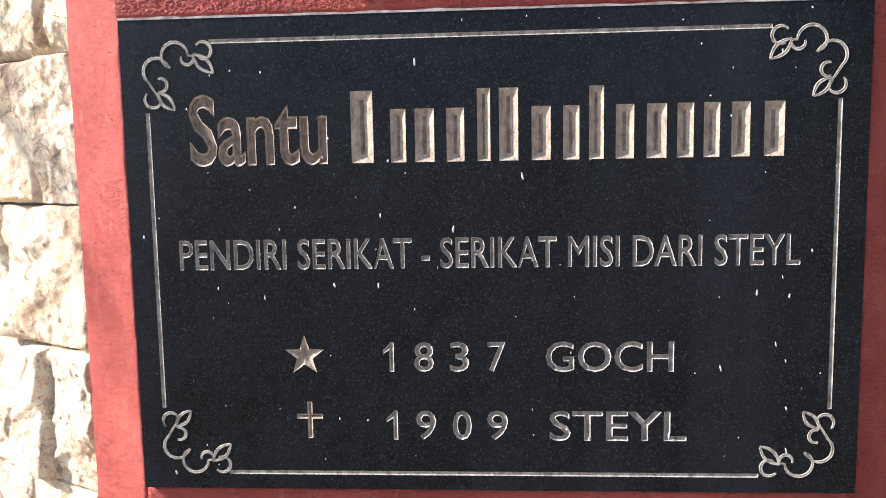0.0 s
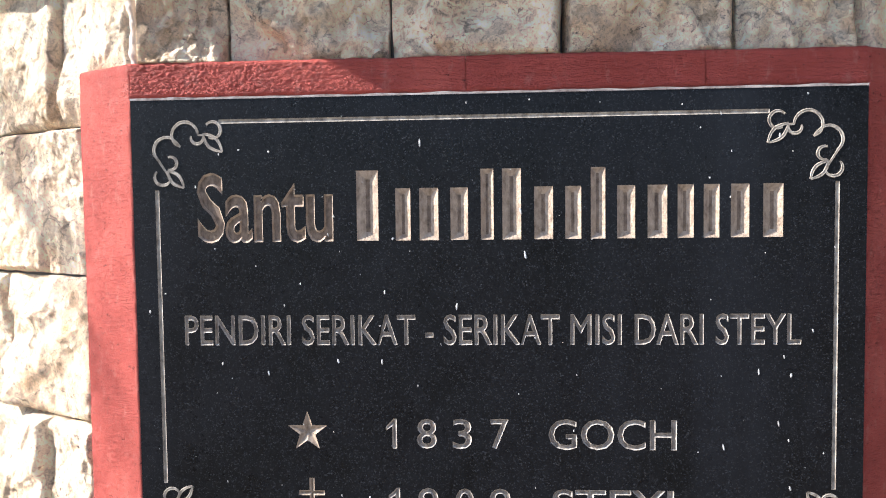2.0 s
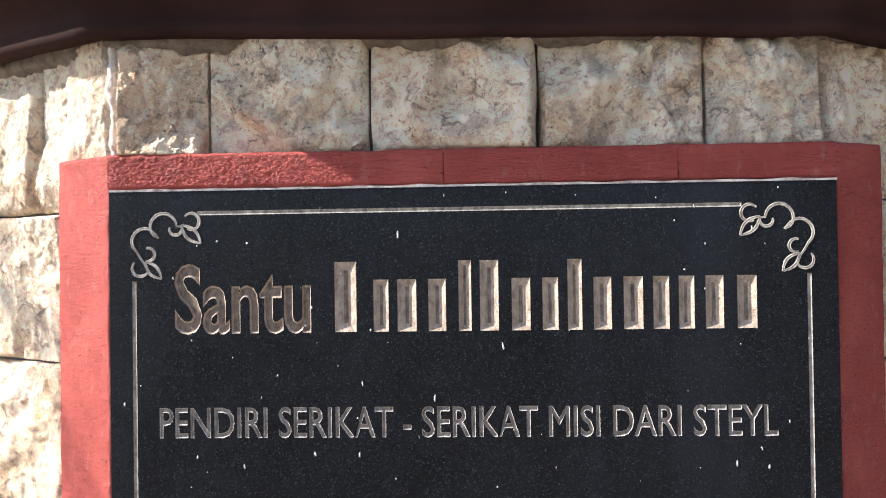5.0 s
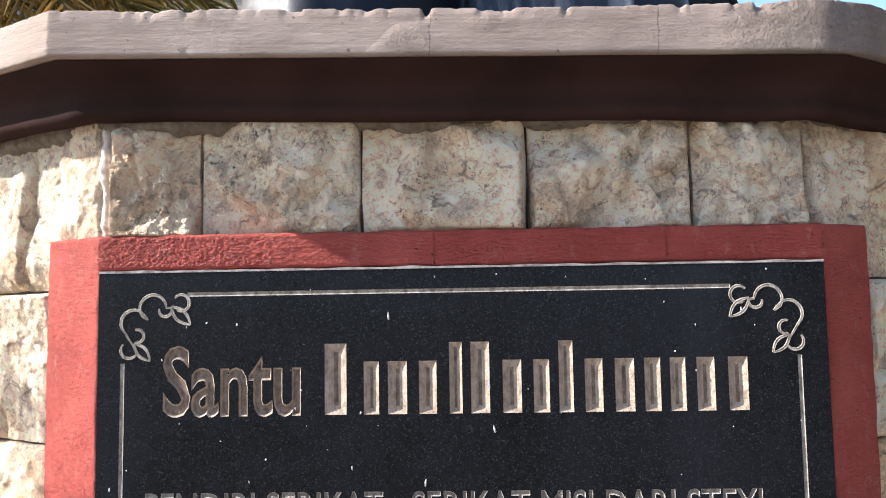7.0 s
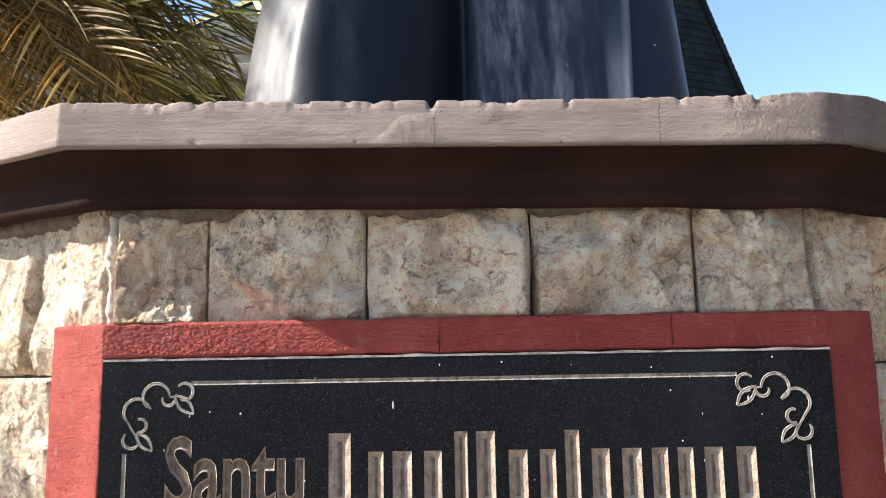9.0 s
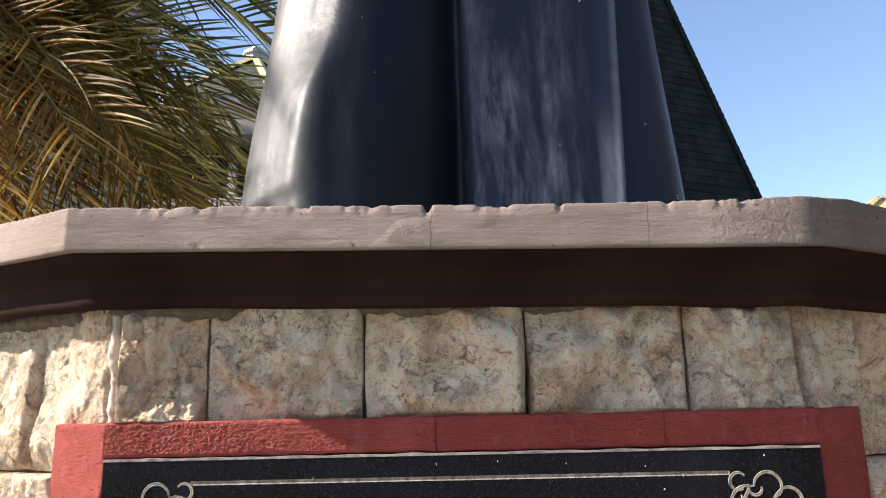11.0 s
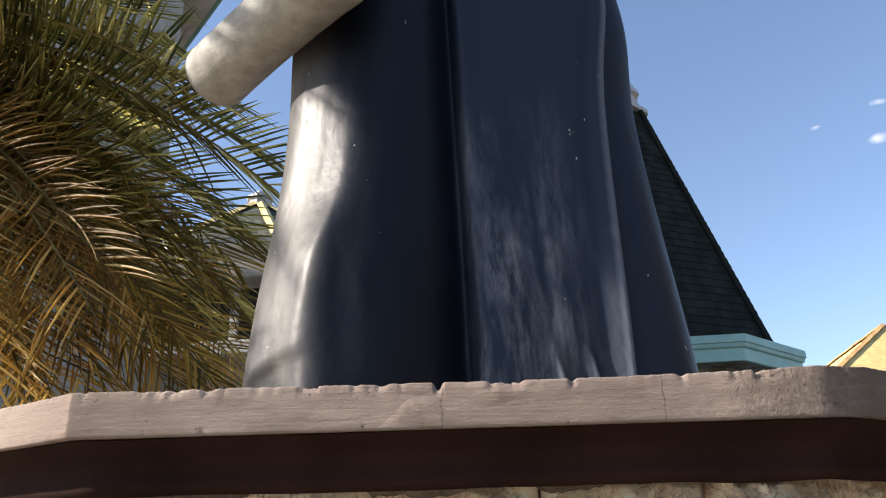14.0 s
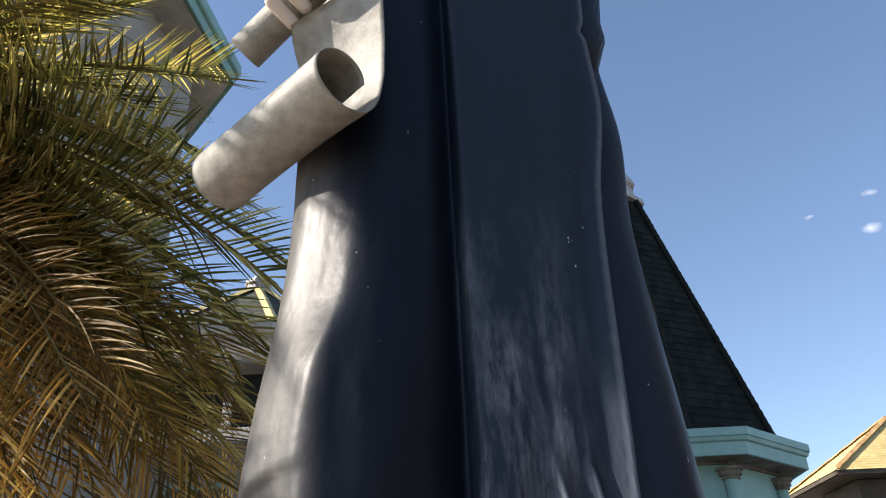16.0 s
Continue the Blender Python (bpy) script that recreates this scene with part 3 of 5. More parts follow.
def stone_mesh(w, h, res, seed, joint=0.0012, lean=0.0, bold=1.5):
    """A rock-faced block: a front of broken facets bulging towards -y, sides running back."""
    rx = max(2, res)
    rz = max(2, int(res * h / w))
    rng = random.Random(seed)
    off = Vector((rng.uniform(-50, 50), rng.uniform(-50, 50), rng.uniform(-50, 50)))
    planes = []
    for _ in range(8):
        px, pz = rng.uniform(-0.45, 0.45) * w, rng.uniform(-0.45, 0.45) * h
        planes.append((px, pz, rng.uniform(-0.004, 0.006), -px * 0.22 / w * 2 + rng.gauss(0, 0.20), -pz * 0.22 / h * 2 + rng.gauss(0, 0.20)))
    w2, h2 = w / 2 - joint, h / 2 - joint
    raw = []
    for j in range(rz + 1):
        for i in range(rx + 1):
            u, v = i / rx * 2 - 1, j / rz * 2 - 1
            x, z = u * w2, v * h2
            p = Vector((x, 0, z)) * 16 + off
            bx, bz = 0.010 * noise.noise(p * 1.5), 0.010 * noise.noise(p * 1.5 + Vector((4, 2, 8)))
            hs = sorted((a + sx * (x + bx - px) + sz * (z + bz - pz), k) for k, (px, pz, a, sx, sz) in enumerate(planes))
            # facets meet along low and high arrises alike
            raw.append((x, z, u, v, p, hs[3][0]))
    mean = sum(r[5] for r in raw) / len(raw)
    verts, faces = [], []
    for x, z, u, v, p, chip in raw:
        edge = min(1 - abs(u), (1 - abs(v)) * h / w)
        pillow = min(1.0, 0.25 + edge * 9.0) if edge > 0 else 0.0
        ridge = 0.5 - abs(noise.noise(p * 1.7 + Vector((1, 9, 4))))
        fine = abs(noise.noise(p * 6.5 + Vector((3, 3, 1))))
        step = math.floor((noise.noise(p * 1.3 + Vector((8, 2, 5))) + 0.12 * noise.noise(p * 4)) * 4) / 4
        lift = 1.6 * (chip - mean) + 0.0042 * step + 0.0050 * ridge + 0.0022 * fine + 0.0022 * fbm(p * 3.5, 4, 0.65) - 0.002 * max(0.0, noise.noise(p * 5 + Vector((7, 7, 7))) - 0.36)
        lift = max(-0.011, min(0.015, bold * lift)) + 0.005
        lift = max(-0.004, lift - lean * max(0.0, (v - 0.25) / 0.75) ** 1.6)
        wob = 0.0016 * (1 - pillow)
        verts.append((x + wob * noise.noise(p * 2), -(lift * pillow - 0.003 * (1 - pillow)), z + wob * noise.noise(p * 2.5)))
    n = rx + 1
    for j in range(rz):
        for i in range(rx):
            a = j * n + i
            faces.append((a, a + 1, a + 1 + n, a + n))
    ring = [i for i in range(n)] + [j * n + rx for j in range(1, rz + 1)] + [rz * n + i for i in range(rx - 1, -1, -1)] + [j * n for j in range(rz - 1, 0, -1)]
    back = len(verts)
    for k in ring:
        x, y, z = verts[k]
        verts.append((x, 0.05, z))
    for k in range(len(ring)):
        k2 = (k + 1) % len(ring)
        faces.append((ring[k2], ring[k], back + k, back + k2))
    return verts, faces


def build_plinth():
    plinth = empty("plinth", (0, STONE_CY, 0))
    tagged(plinth, "many-sided rock-faced limestone plinth with a mauve-painted concrete cap", "plinth")
    core = octagon(STONE_AP - 0.012, 0, 0, SIDES)
    bm = bmesh.new()
    prism(bm, [(p.x, p.y) for p in core], 0.0, PLINTH_TOP + 0.01)
    part("core", bm, MORTAR, plinth, "dark recessed mortar joints")
    return plinth


PLINTH = build_plinth()


def build_cap():
    """The overhanging cap: a dark cove below a pale, chipped slab."""
    settle = Matrix.Translation((CAP_CX, CAP_CY - STONE_CY, PLINTH_TOP)) @ Matrix.Rotation(radians(1.05), 4, "Y")
    z0 = PLINTH_TOP
    cove = [(CAP_AP - 0.085, -0.002), (CAP_AP - 0.064, -0.004), (CAP_AP - 0.053, -0.0075), (CAP_AP - 0.045, -0.0092), (CAP_AP - 0.039, -0.008), (CAP_AP - 0.0355, -0.004),
            (CAP_AP - 0.035, 0.001), (CAP_AP - 0.037, 0.006), (CAP_AP - 0.0375, 0.011), (CAP_AP - 0.035, 0.017), (CAP_AP - 0.029, 0.023), (CAP_AP - 0.020, 0.028), (CAP_AP - 0.012, 0.032), (CAP_AP - 0.008, 0.0346)]
    v, f = octagon_sweep(cove, 0, 0, 40, SIDES)
    vv = []
    for x, y, z in v:
        q = noise.noise(Vector((x, y, z)) * 9)
        low = smooth01(0.020, -0.006, z)
        r = 1 + (0.0016 * q + 0.0012 * noise.noise(Vector((x, y, 3)) * 24) * low) * CAP_AP / 1.2
        vv.append((x * r, y * r, z + 0.0012 * q + 0.0016 * low * noise.noise(Vector((x, y, 7)) * 15)))
    cove_mesh = mesh_of("cove", vv, f, COVE, True)
    lo, hi = CAP_LOW - z0, CAP_TOP - z0
    prof = [(CAP_AP - 0.012, lo + 0.0005), (CAP_AP - 0.0014, lo), (CAP_AP - 0.0003, lo + 0.0006), (CAP_AP, lo + 0.002)]
    prof += [(CAP_AP, lo + (hi - lo) * k / 10) for k in range(2, 9)]
    prof += [(CAP_AP, hi - 0.0016), (CAP_AP - 0.0002, hi - 0.0006), (CAP_AP - 0.0008, hi - 0.0001), (CAP_AP - 0.003, hi), (CAP_AP - 0.02, hi + 0.0005)]
    seg = 330
    v, f = octagon_sweep(prof, 0, 0, seg, SIDES)
    rows = len(prof)
    n = SIDES * seg
    out = []
    corner = octagon(CAP_AP, 0, 0, SIDES)[1]
    nicks = ((-0.014, 0.0080, 0.0040), (0.052, 0.0024, 0.0055), (-0.060, 0.0018, 0.007), (0.098, 0.0030, 0.0030), (-0.262, 0.0016, 0.006), (0.262, 0.0014, 0.006))
    for j in range(rows):
        for i in range(n):
            x, y, z = v[j * n + i]
            p = Vector((x, y, 0))
            out_dir = p.normalized()
            top = max(0.0, min(1.0, (z - (hi - 0.009)) / 0.009))
            low = max(0.0, min(1.0, (lo + 0.008 - z) / 0.008))
            chip = max(0.0, noise.noise(p * 26) - 0.05) * 0.0006 + max(0.0, noise.noise(p * 85 + Vector((5, 1, 2))) - 0.36) * 0.0034 + max(0.0, noise.noise(p * 210 + Vector((2, 6, 1))) - 0.25) * 0.0022
            for nx, nd_, nw in nicks:
                if y < 0:
                    chip += nd_ * max(0.0, 1 - abs(x - nx + 0.002 * noise.noise(p * 90)) / nw) * (0.75 + 0.6 * noise.noise(p * 160))
            chip += 0.0007 * max(0.0, 0.45 + noise.noise(p * 11 + Vector((9, 4, 0)))) + 0.0020 * smooth01(0.26, 0.31, noise.noise(p * 46 + Vector((4, 4, 7)))) * (0.7 + noise.noise(p * 170))
            chip += 0.0016 * max(0.0, noise.noise(p * 140 + Vector((1, 7, 3)))) * max(0.0, min(1.0, 4 * noise.noise(p * 12 + Vector((6, 2, 2)))))
            under = max(0.0, noise.noise(p * 60 + Vector((3, 8, 2))) - 0.45) * 0.006
            push = 0.0005 * fbm(Vector((x * 1.0, y * 1.0, z * 5)) * 22, 3)
            chip *= 1.35
            sink = top * top * chip
            sink -= 0.0035 * top * smooth01(0.12, 0.30, x) * smooth01(0.2, -0.6, y)
            worn = max(0.0, 1 - (p - corner).length / 0.030)
            p -= out_dir * 0.0060 * worn * worn
            q = p - out_dir * (top * chip * 0.9 + low * under * 0.6) + out_dir * push * (1 - low)
            out.append((q.x, q.y, z - sink + low * under * 0.4))
    top_c = len(out)
    out.append((0, 0, hi + 0.004))
    last = (rows - 1) * n
    for i in range(n):
        f.append((last + i, last + (i + 1) % n, top_c))
    first_c = len(out)
    out.append((0, 0, lo))
    for i in range(n):
        f.append((i + 1 if i + 1 < n else 0, i, first_c))
    cap = part("cap", mesh_of("cap", out, f, CAP, True), None, PLINTH, "pale mauve concrete cap with chipped top edge")
    cap.matrix_local = settle
    part("cove", cove_mesh, None, cap, "dark brown painted cove moulding")
    return cap


build_cap()


def build_bedding():
    """Mortar smeared under the cove and run down the open corner joint."""
    corners = octagon(STONE_AP, 0, 0, SIDES)
    for s in (SIDES - 1, 0, 1):
        c0, c1 = corners[s], corners[(s + 1) % SIDES]
        ang = math.atan2((c1 - c0).y, (c1 - c0).x)
        half = (c1 - c0).length / 2 + 0.004
        bm = bmesh.new()
        rows, n, m = [], 260, 7
        for i in range(n + 1):
            x = -half + 2 * half * i / n
            q = Vector((x, s * 3.1, 0))
            foot = 1.6225 + 0.0050 * noise.noise(q * 18) + 0.0035 * noise.noise(q * 60) + 0.0022 * noise.noise(q * 150)
            row = []
            for k in range(m):
                u = k / (m - 1)
                z = foot + (1.642 - foot) * u
                out = 0.0010 + 0.0075 * math.sin(math.pi * min(1.0, 0.08 + 0.62 * u)) + 0.0022 * fbm(Vector((x * 70, s, z * 90)), 3)
                row.append(bm.verts.new((x, -out if k else 0.006, z)))
            rows.append(row)
        for a, b in zip(rows, rows[1:]):
            for k in range(m - 1):
                bm.faces.new((a[k], b[k], b[k + 1], a[k + 1]))
        ob = part("bedding", bm, BEDDING, PLINTH, "ragged grey-brown mortar under the moulding", True)
        mid = (c0 + c1) / 2
        ob.matrix_local = Matrix.Translation((mid.x, mid.y - (0.0 if s else 0.003), 0)) @ Matrix.Rotation(ang, 4, "Z")
    for at, r in ((-0.3065, 0.0062), (-0.2985, 0.0042)):
        bm = bmesh.new()
        rows = []
        for i in range(61):
            z = 1.527 + 0.104 * i / 60
            q = Vector((at * 40, 0, z * 30))
            x = at + 0.0016 * noise.noise(q * 0.7) + 0.0008 * noise.noise(q * 2.5)
            rr = r * (0.8 + 0.6 * noise.noise(q * 1.7) + 0.3 * noise.noise(q * 5))
            rows.append([bm.verts.new((x + rr * math.cos(math.pi * k / 8), -STONE_AP + 0.001 - 1.3 * rr * math.sin(math.pi * k / 8), z)) for k in range(9)])
        for a, b in zip(rows, rows[1:]):
            for k in range(8):
                bm.faces.new((a[k], b[k], b[k + 1], a[k + 1]))
        bmesh.ops.recalc_face_normals(bm, faces=bm.faces[:])
        part("joint_bead", bm, BEAD, PLINTH, "rounded pale mortar bead in the corner joint", True)


build_bedding()


# ---- the plaque and its red surround ----
PL_X, PL_LOW, PL_HIGH = 0.300, 1.103, 1.500
RED_Y, RED_LOW, RED_HIGH = 0.006, 1.070, 1.532


def wobble_block(x0, x1, z0, z1, y0, y1, nx, nz, amp, seed, butt=False):
    """A rendered band, front towards -y, with an uneven hand-floated face and rounded edges."""
    verts, faces = [], []
    off = Vector((seed * 7.3, seed * 1.7, 0))
    for j in range(nz + 1):
        for i in range(nx + 1):
            u, v = i / nx, j / nz
            x, z = x0 + (x1 - x0) * u, z0 + (z1 - z0) * v
            e = min(u * (x1 - x0), (1 - u) * (x1 - x0), v * (z1 - z0), (1 - v) * (z1 - z0))
            if butt:
                e = min(v, 1 - v) * (z1 - z0)
            rnd = max(0.0, 0.003 - e) / 0.003
            p = Vector((x, 0, z)) * 40 + off
            g = Vector((x * 330 + z * 150, 0, z * 420 - x * 120)) + off
            grain = abs(noise.noise(g)) + 0.6 * abs(noise.noise(g * 2.1)) - 0.5 * max(0.0, noise.noise(g * 0.5) - 0.25)
            y = y0 + amp * fbm(p, 3) - 0.0009 * (0.45 + 0.8 * smooth01(0.05, -0.25, x)) * grain + 0.0007 + 0.0022 * rnd * rnd
            verts.append((x + 0.0006 * rnd * noise.noise(p * 3), y, z + 0.0008 * rnd * noise.noise(p * 2)))
    n = nx + 1
    for j in range(nz):
        for i in range(nx):
            a = j * n + i
            faces.append((a, a + 1, a + 1 + n, a + n))
    ring = [i for i in range(n)] + [j * n + nx for j in range(1, nz + 1)] + [nz * n + i for i in range(nx - 1, -1, -1)] + [j * n for j in range(nz - 1, 0, -1)]
    back = len(verts)
    for k in ring:
        x, y, z = verts[k]
        verts.append((x, y1, z))
    for k in range(len(ring)):
        k2 = (k + 1) % len(ring)
        faces.append((ring[k2], ring[k], back + k, back + k2))
    faces.append([back + k for k in range(len(ring))])
    return verts, faces


def build_surround():
    fr = empty("plaque_surround", (0, 0.04, RED_LOW))
    tagged(fr, "brick-red painted plaster surround wrapping the plinth's corners", "surround")
    inv = Matrix.Translation((0, -0.04, -RED_LOW))

    def band(name, args, m=Matrix(), label=""):
        v, f = wobble_block(*args)
        ob = part(name, mesh_of(name, [inv @ m @ Vector(p) for p in v], f, RED, True), None, fr, label)
        return ob
    edges = (-0.3025, -0.0185, 0.1752, 0.3025)
    for k in range(3):
        band("top_band", (edges[k] + (0.0003 if k else 0), edges[k + 1] - (0.0003 if k < 2 else 0), PL_HIGH + 0.0025, RED_HIGH, RED_Y, 0.05, 240, 32, 0.0003, 1, True), label="rough red top border with hairline cracks" if k == 0 else "")
    band("bottom_band", (-0.3025, 0.3025, RED_LOW, PL_LOW - 0.001, RED_Y, 0.05, 160, 12, 0.0008, 5))
    for side, width in ((-1, 0.0745), (1, 0.060)):
        m = Matrix.Translation((side * 0.3035, RED_Y, 0)) @ Matrix.Rotation(side * 2 * math.pi / SIDES, 4, "Z")
        a = (-width, 0.0, RED_LOW, RED_HIGH, 0.0, 0.05, 90, 330, 0.0009, 8) if side < 0 else (0.0, width, RED_LOW, RED_HIGH, 0.0, 0.05, 64, 330, 0.0007, 9)
        band("side_band", a, m)
    bm = bmesh.new()
    box(bm, -0.30, 0.30, -0.034, 0.012, 0.032, 0.43)
    part("backing", bm, RED, fr)
    # thin pale line of caulk above the slab
    bm = bmesh.new()
    rows = []
    foot = PL_HIGH - RED_LOW - 0.0004
    for i in range(241):
        x = -0.30 + i * 0.0025
        head = foot + 0.0004 + max(0.0004, 0.0014 + 0.0012 * noise.noise(Vector((x * 40, 3, 1))))
        rows.append([bm.verts.new(c) for c in ((x, -0.0405, foot), (x, -0.0405, head), (x, -0.030, head), (x, -0.030, foot))])
    for p, q in zip(rows, rows[1:]):
        for k in range(4):
            bm.faces.new((p[k], q[k], q[(k + 1) % 4], p[(k + 1) % 4]))
    bm.faces.new(rows[0])
    bm.faces.new(rows[-1][::-1])
    bmesh.ops.recalc_face_normals(bm, faces=bm.faces[:])
    part("caulk", bm, CAULK, fr, "thin pale line of caulk")
    return fr


build_surround()


def offset_loop(pts, d):
    """A closed plan polygon (anticlockwise) moved inwards by d with mitred corners."""
    n, out = len(pts), []
    for i in range(n):
        a, b, c = Vector(pts[i - 1]), Vector(pts[i]), Vector(pts[(i + 1) % n])
        e1, e2 = (b - a).normalized(), (c - b).normalized()
        n1, n2 = Vector((-e1.y, e1.x)), Vector((-e2.y, e2.x))
        s = n1 + n2
        k = d / max(0.35, 0.5 * s.length_squared)
        out.append(b + s * k)
    return out


def text_groove(body, x0, x1, z0, z1, depth, bold=-0.010):
    """Sunk lettering: outline loops at the face and the sunk mesh, as (edges of the face loops, verts, faces) in x, z."""
    cu = bpy.data.curves.new("lettering", "FONT")
    cu.body = body
    cu.size = 1.0
    cu.resolution_u = 3
    cu.bevel_depth = 0.022
    cu.bevel_resolution = 0
    cu.offset = bold
    ob = new("lettering", cu)
    bpy.context.view_layer.update()
    me = bpy.data.meshes.new_from_object(ob.evaluated_get(bpy.context.evaluated_depsgraph_get()))
    bpy.data.objects.remove(ob)
    bpy.data.curves.remove(cu)
    bm = bmesh.new()
    bm.from_mesh(me)
    bpy.data.meshes.remove(me)
    bmesh.ops.remove_doubles(bm, verts=bm.verts, dist=1e-5)
    bmesh.ops.delete(bm, geom=[v for v in bm.verts if v.co.z < -0.004], context="VERTS")
    xs = [v.co.x for v in bm.verts]
    ys = [v.co.y for v in bm.verts]
    sx, sy = (x1 - x0) / (max(xs) - min(xs)), (z1 - z0) / (max(ys) - min(ys))
    bx, by = min(xs), min(ys)
    for v in bm.verts:
        deep = v.co.z / 0.022
        v.co = Vector((x0 + (v.co.x - bx) * sx, max(0.0, deep) * depth, z0 + (v.co.y - by) * sy))
    return bm


def face_loops(bm):
    """The open edges of a sunk mesh, which lie in the face, as coordinate pairs."""
    return [(tuple(e.verts[0].co), tuple(e.verts[1].co)) for e in bm.edges if len(e.link_faces) == 1]


def poly_groove(pts, depth, inset):
    """A sunk polygon with sloping walls (pts anticlockwise in x, z)."""
    bm = bmesh.new()
    ins = offset_loop([(p[0], p[1]) for p in pts], inset)
    a = [bm.verts.new((p[0], 0, p[1])) for p in pts]
    b = [bm.verts.new((p.x, depth, p.y)) for p in ins]
    n = len(pts)
    for i in range(n):
        bm.faces.new((a[i], a[(i + 1) % n], b[(i + 1) % n], b[i]))
    bm.faces.new(b)
    return bm


def star_groove(cx, cz, r, depth):
    bm = bmesh.new()
    c = bm.verts.new((cx, depth, cz))
    ring = []
    for i in range(10):
        a = math.pi / 2 + i * math.pi / 5
        rr = r if i % 2 == 0 else r * 0.40
        ring.append(bm.verts.new((cx + rr * math.cos(a) * 0.98, 0, cz + rr * math.sin(a))))
    for i in range(10):
        bm.faces.new((ring[i], ring[(i + 1) % 10], c))
    return bm


def ribbon(bm, pts, width, lift):
    """A tapering rounded stroke that lies on the face; pts are (x, z)."""
    n = len(pts)
    prev = None
    for i, (x, z) in enumerate(pts):
        a = Vector(pts[max(0, i - 1)])
        b = Vector(pts[min(n - 1, i + 1)])
        t = (b - a).normalized()
        nv = Vector((-t.y, t.x))
        k = i / (n - 1)
        w = width * (0.35 + 0.65 * math.sin(math.pi * (0.12 + 0.80 * k)))
        row = [bm.verts.new((x + nv.x * w * s, -lift * h, z + nv.y * w * s)) for s, h in ((-1, -0.2), (-0.62, 0.8), (-0.2, 0.35), (0.2, 0.35), (0.62, 0.8), (1, -0.2))]
        if prev:
            for q in range(5):
                bm.faces.new((prev[q], prev[q + 1], row[q + 1], row[q]))
        prev = row


def arc(cx, cz, r, a0, a1, n=16, squash=1.0):
    return [(cx + r * math.cos(radians(a0 + (a1 - a0) * i / n)), cz + r * squash * math.sin(radians(a0 + (a1 - a0) * i / n))) for i in range(n + 1)]


def leaf_outline(p, q, bow):
    """Two bowed strokes from p to q."""
    p, q = Vector(p), Vector(q)
    d = q - p
    nv = Vector((-d.y, d.x)) * bow
    res = []
    for s in (1, -1):
        res.append([tuple(p + d * (k / 10) + nv * s * math.sin(math.pi * k / 10)) for k in range(11)])
    return res


def flourish_strokes():
    """The upper right corner's scrolls, in units of the ornament, x right and z up."""
    st = [arc(290, -150, 76, 178, -38), arc(398, -232, 74, 140, -48), arc(220, -162, 36, 170, 375, 12), arc(130, -122, 47, 40, 300, 16), arc(378, -306, 37, 70, 290, 12), arc(425, -384, 47, 205, 405, 14)]
    st[1] = [(318, -215), (335, -192)] + st[1][2:] + [(425, -325), (400, -362), (384, -402)]
    st[0] = [(180, -150)] + st[0] + [(318, -215)]
    st += leaf_outline((186, -142), (76, -246), 0.20)
    st += leaf_outline((396, -348), (304, -446), 0.20)
    return st


def islands(bm):
    """Splits a bmesh into one bmesh for each connected piece."""
    left, res = set(bm.faces), []
    while left:
        stack, got = [next(iter(left))], set()
        while stack:
            f = stack.pop()
            if f in got:
                continue
            got.add(f)
            stack.extend(q for e in f.edges for q in e.link_faces if q not in got)
        left -= got
        one, seen = bmesh.new(), {}
        for f in sorted(got, key=lambda q: q.index):
            vs = []
            for v in f.verts:
                if v not in seen:
                    seen[v] = one.verts.new(v.co)
                vs.append(seen[v])
            one.faces.new(vs)
        res.append(one)
    return res


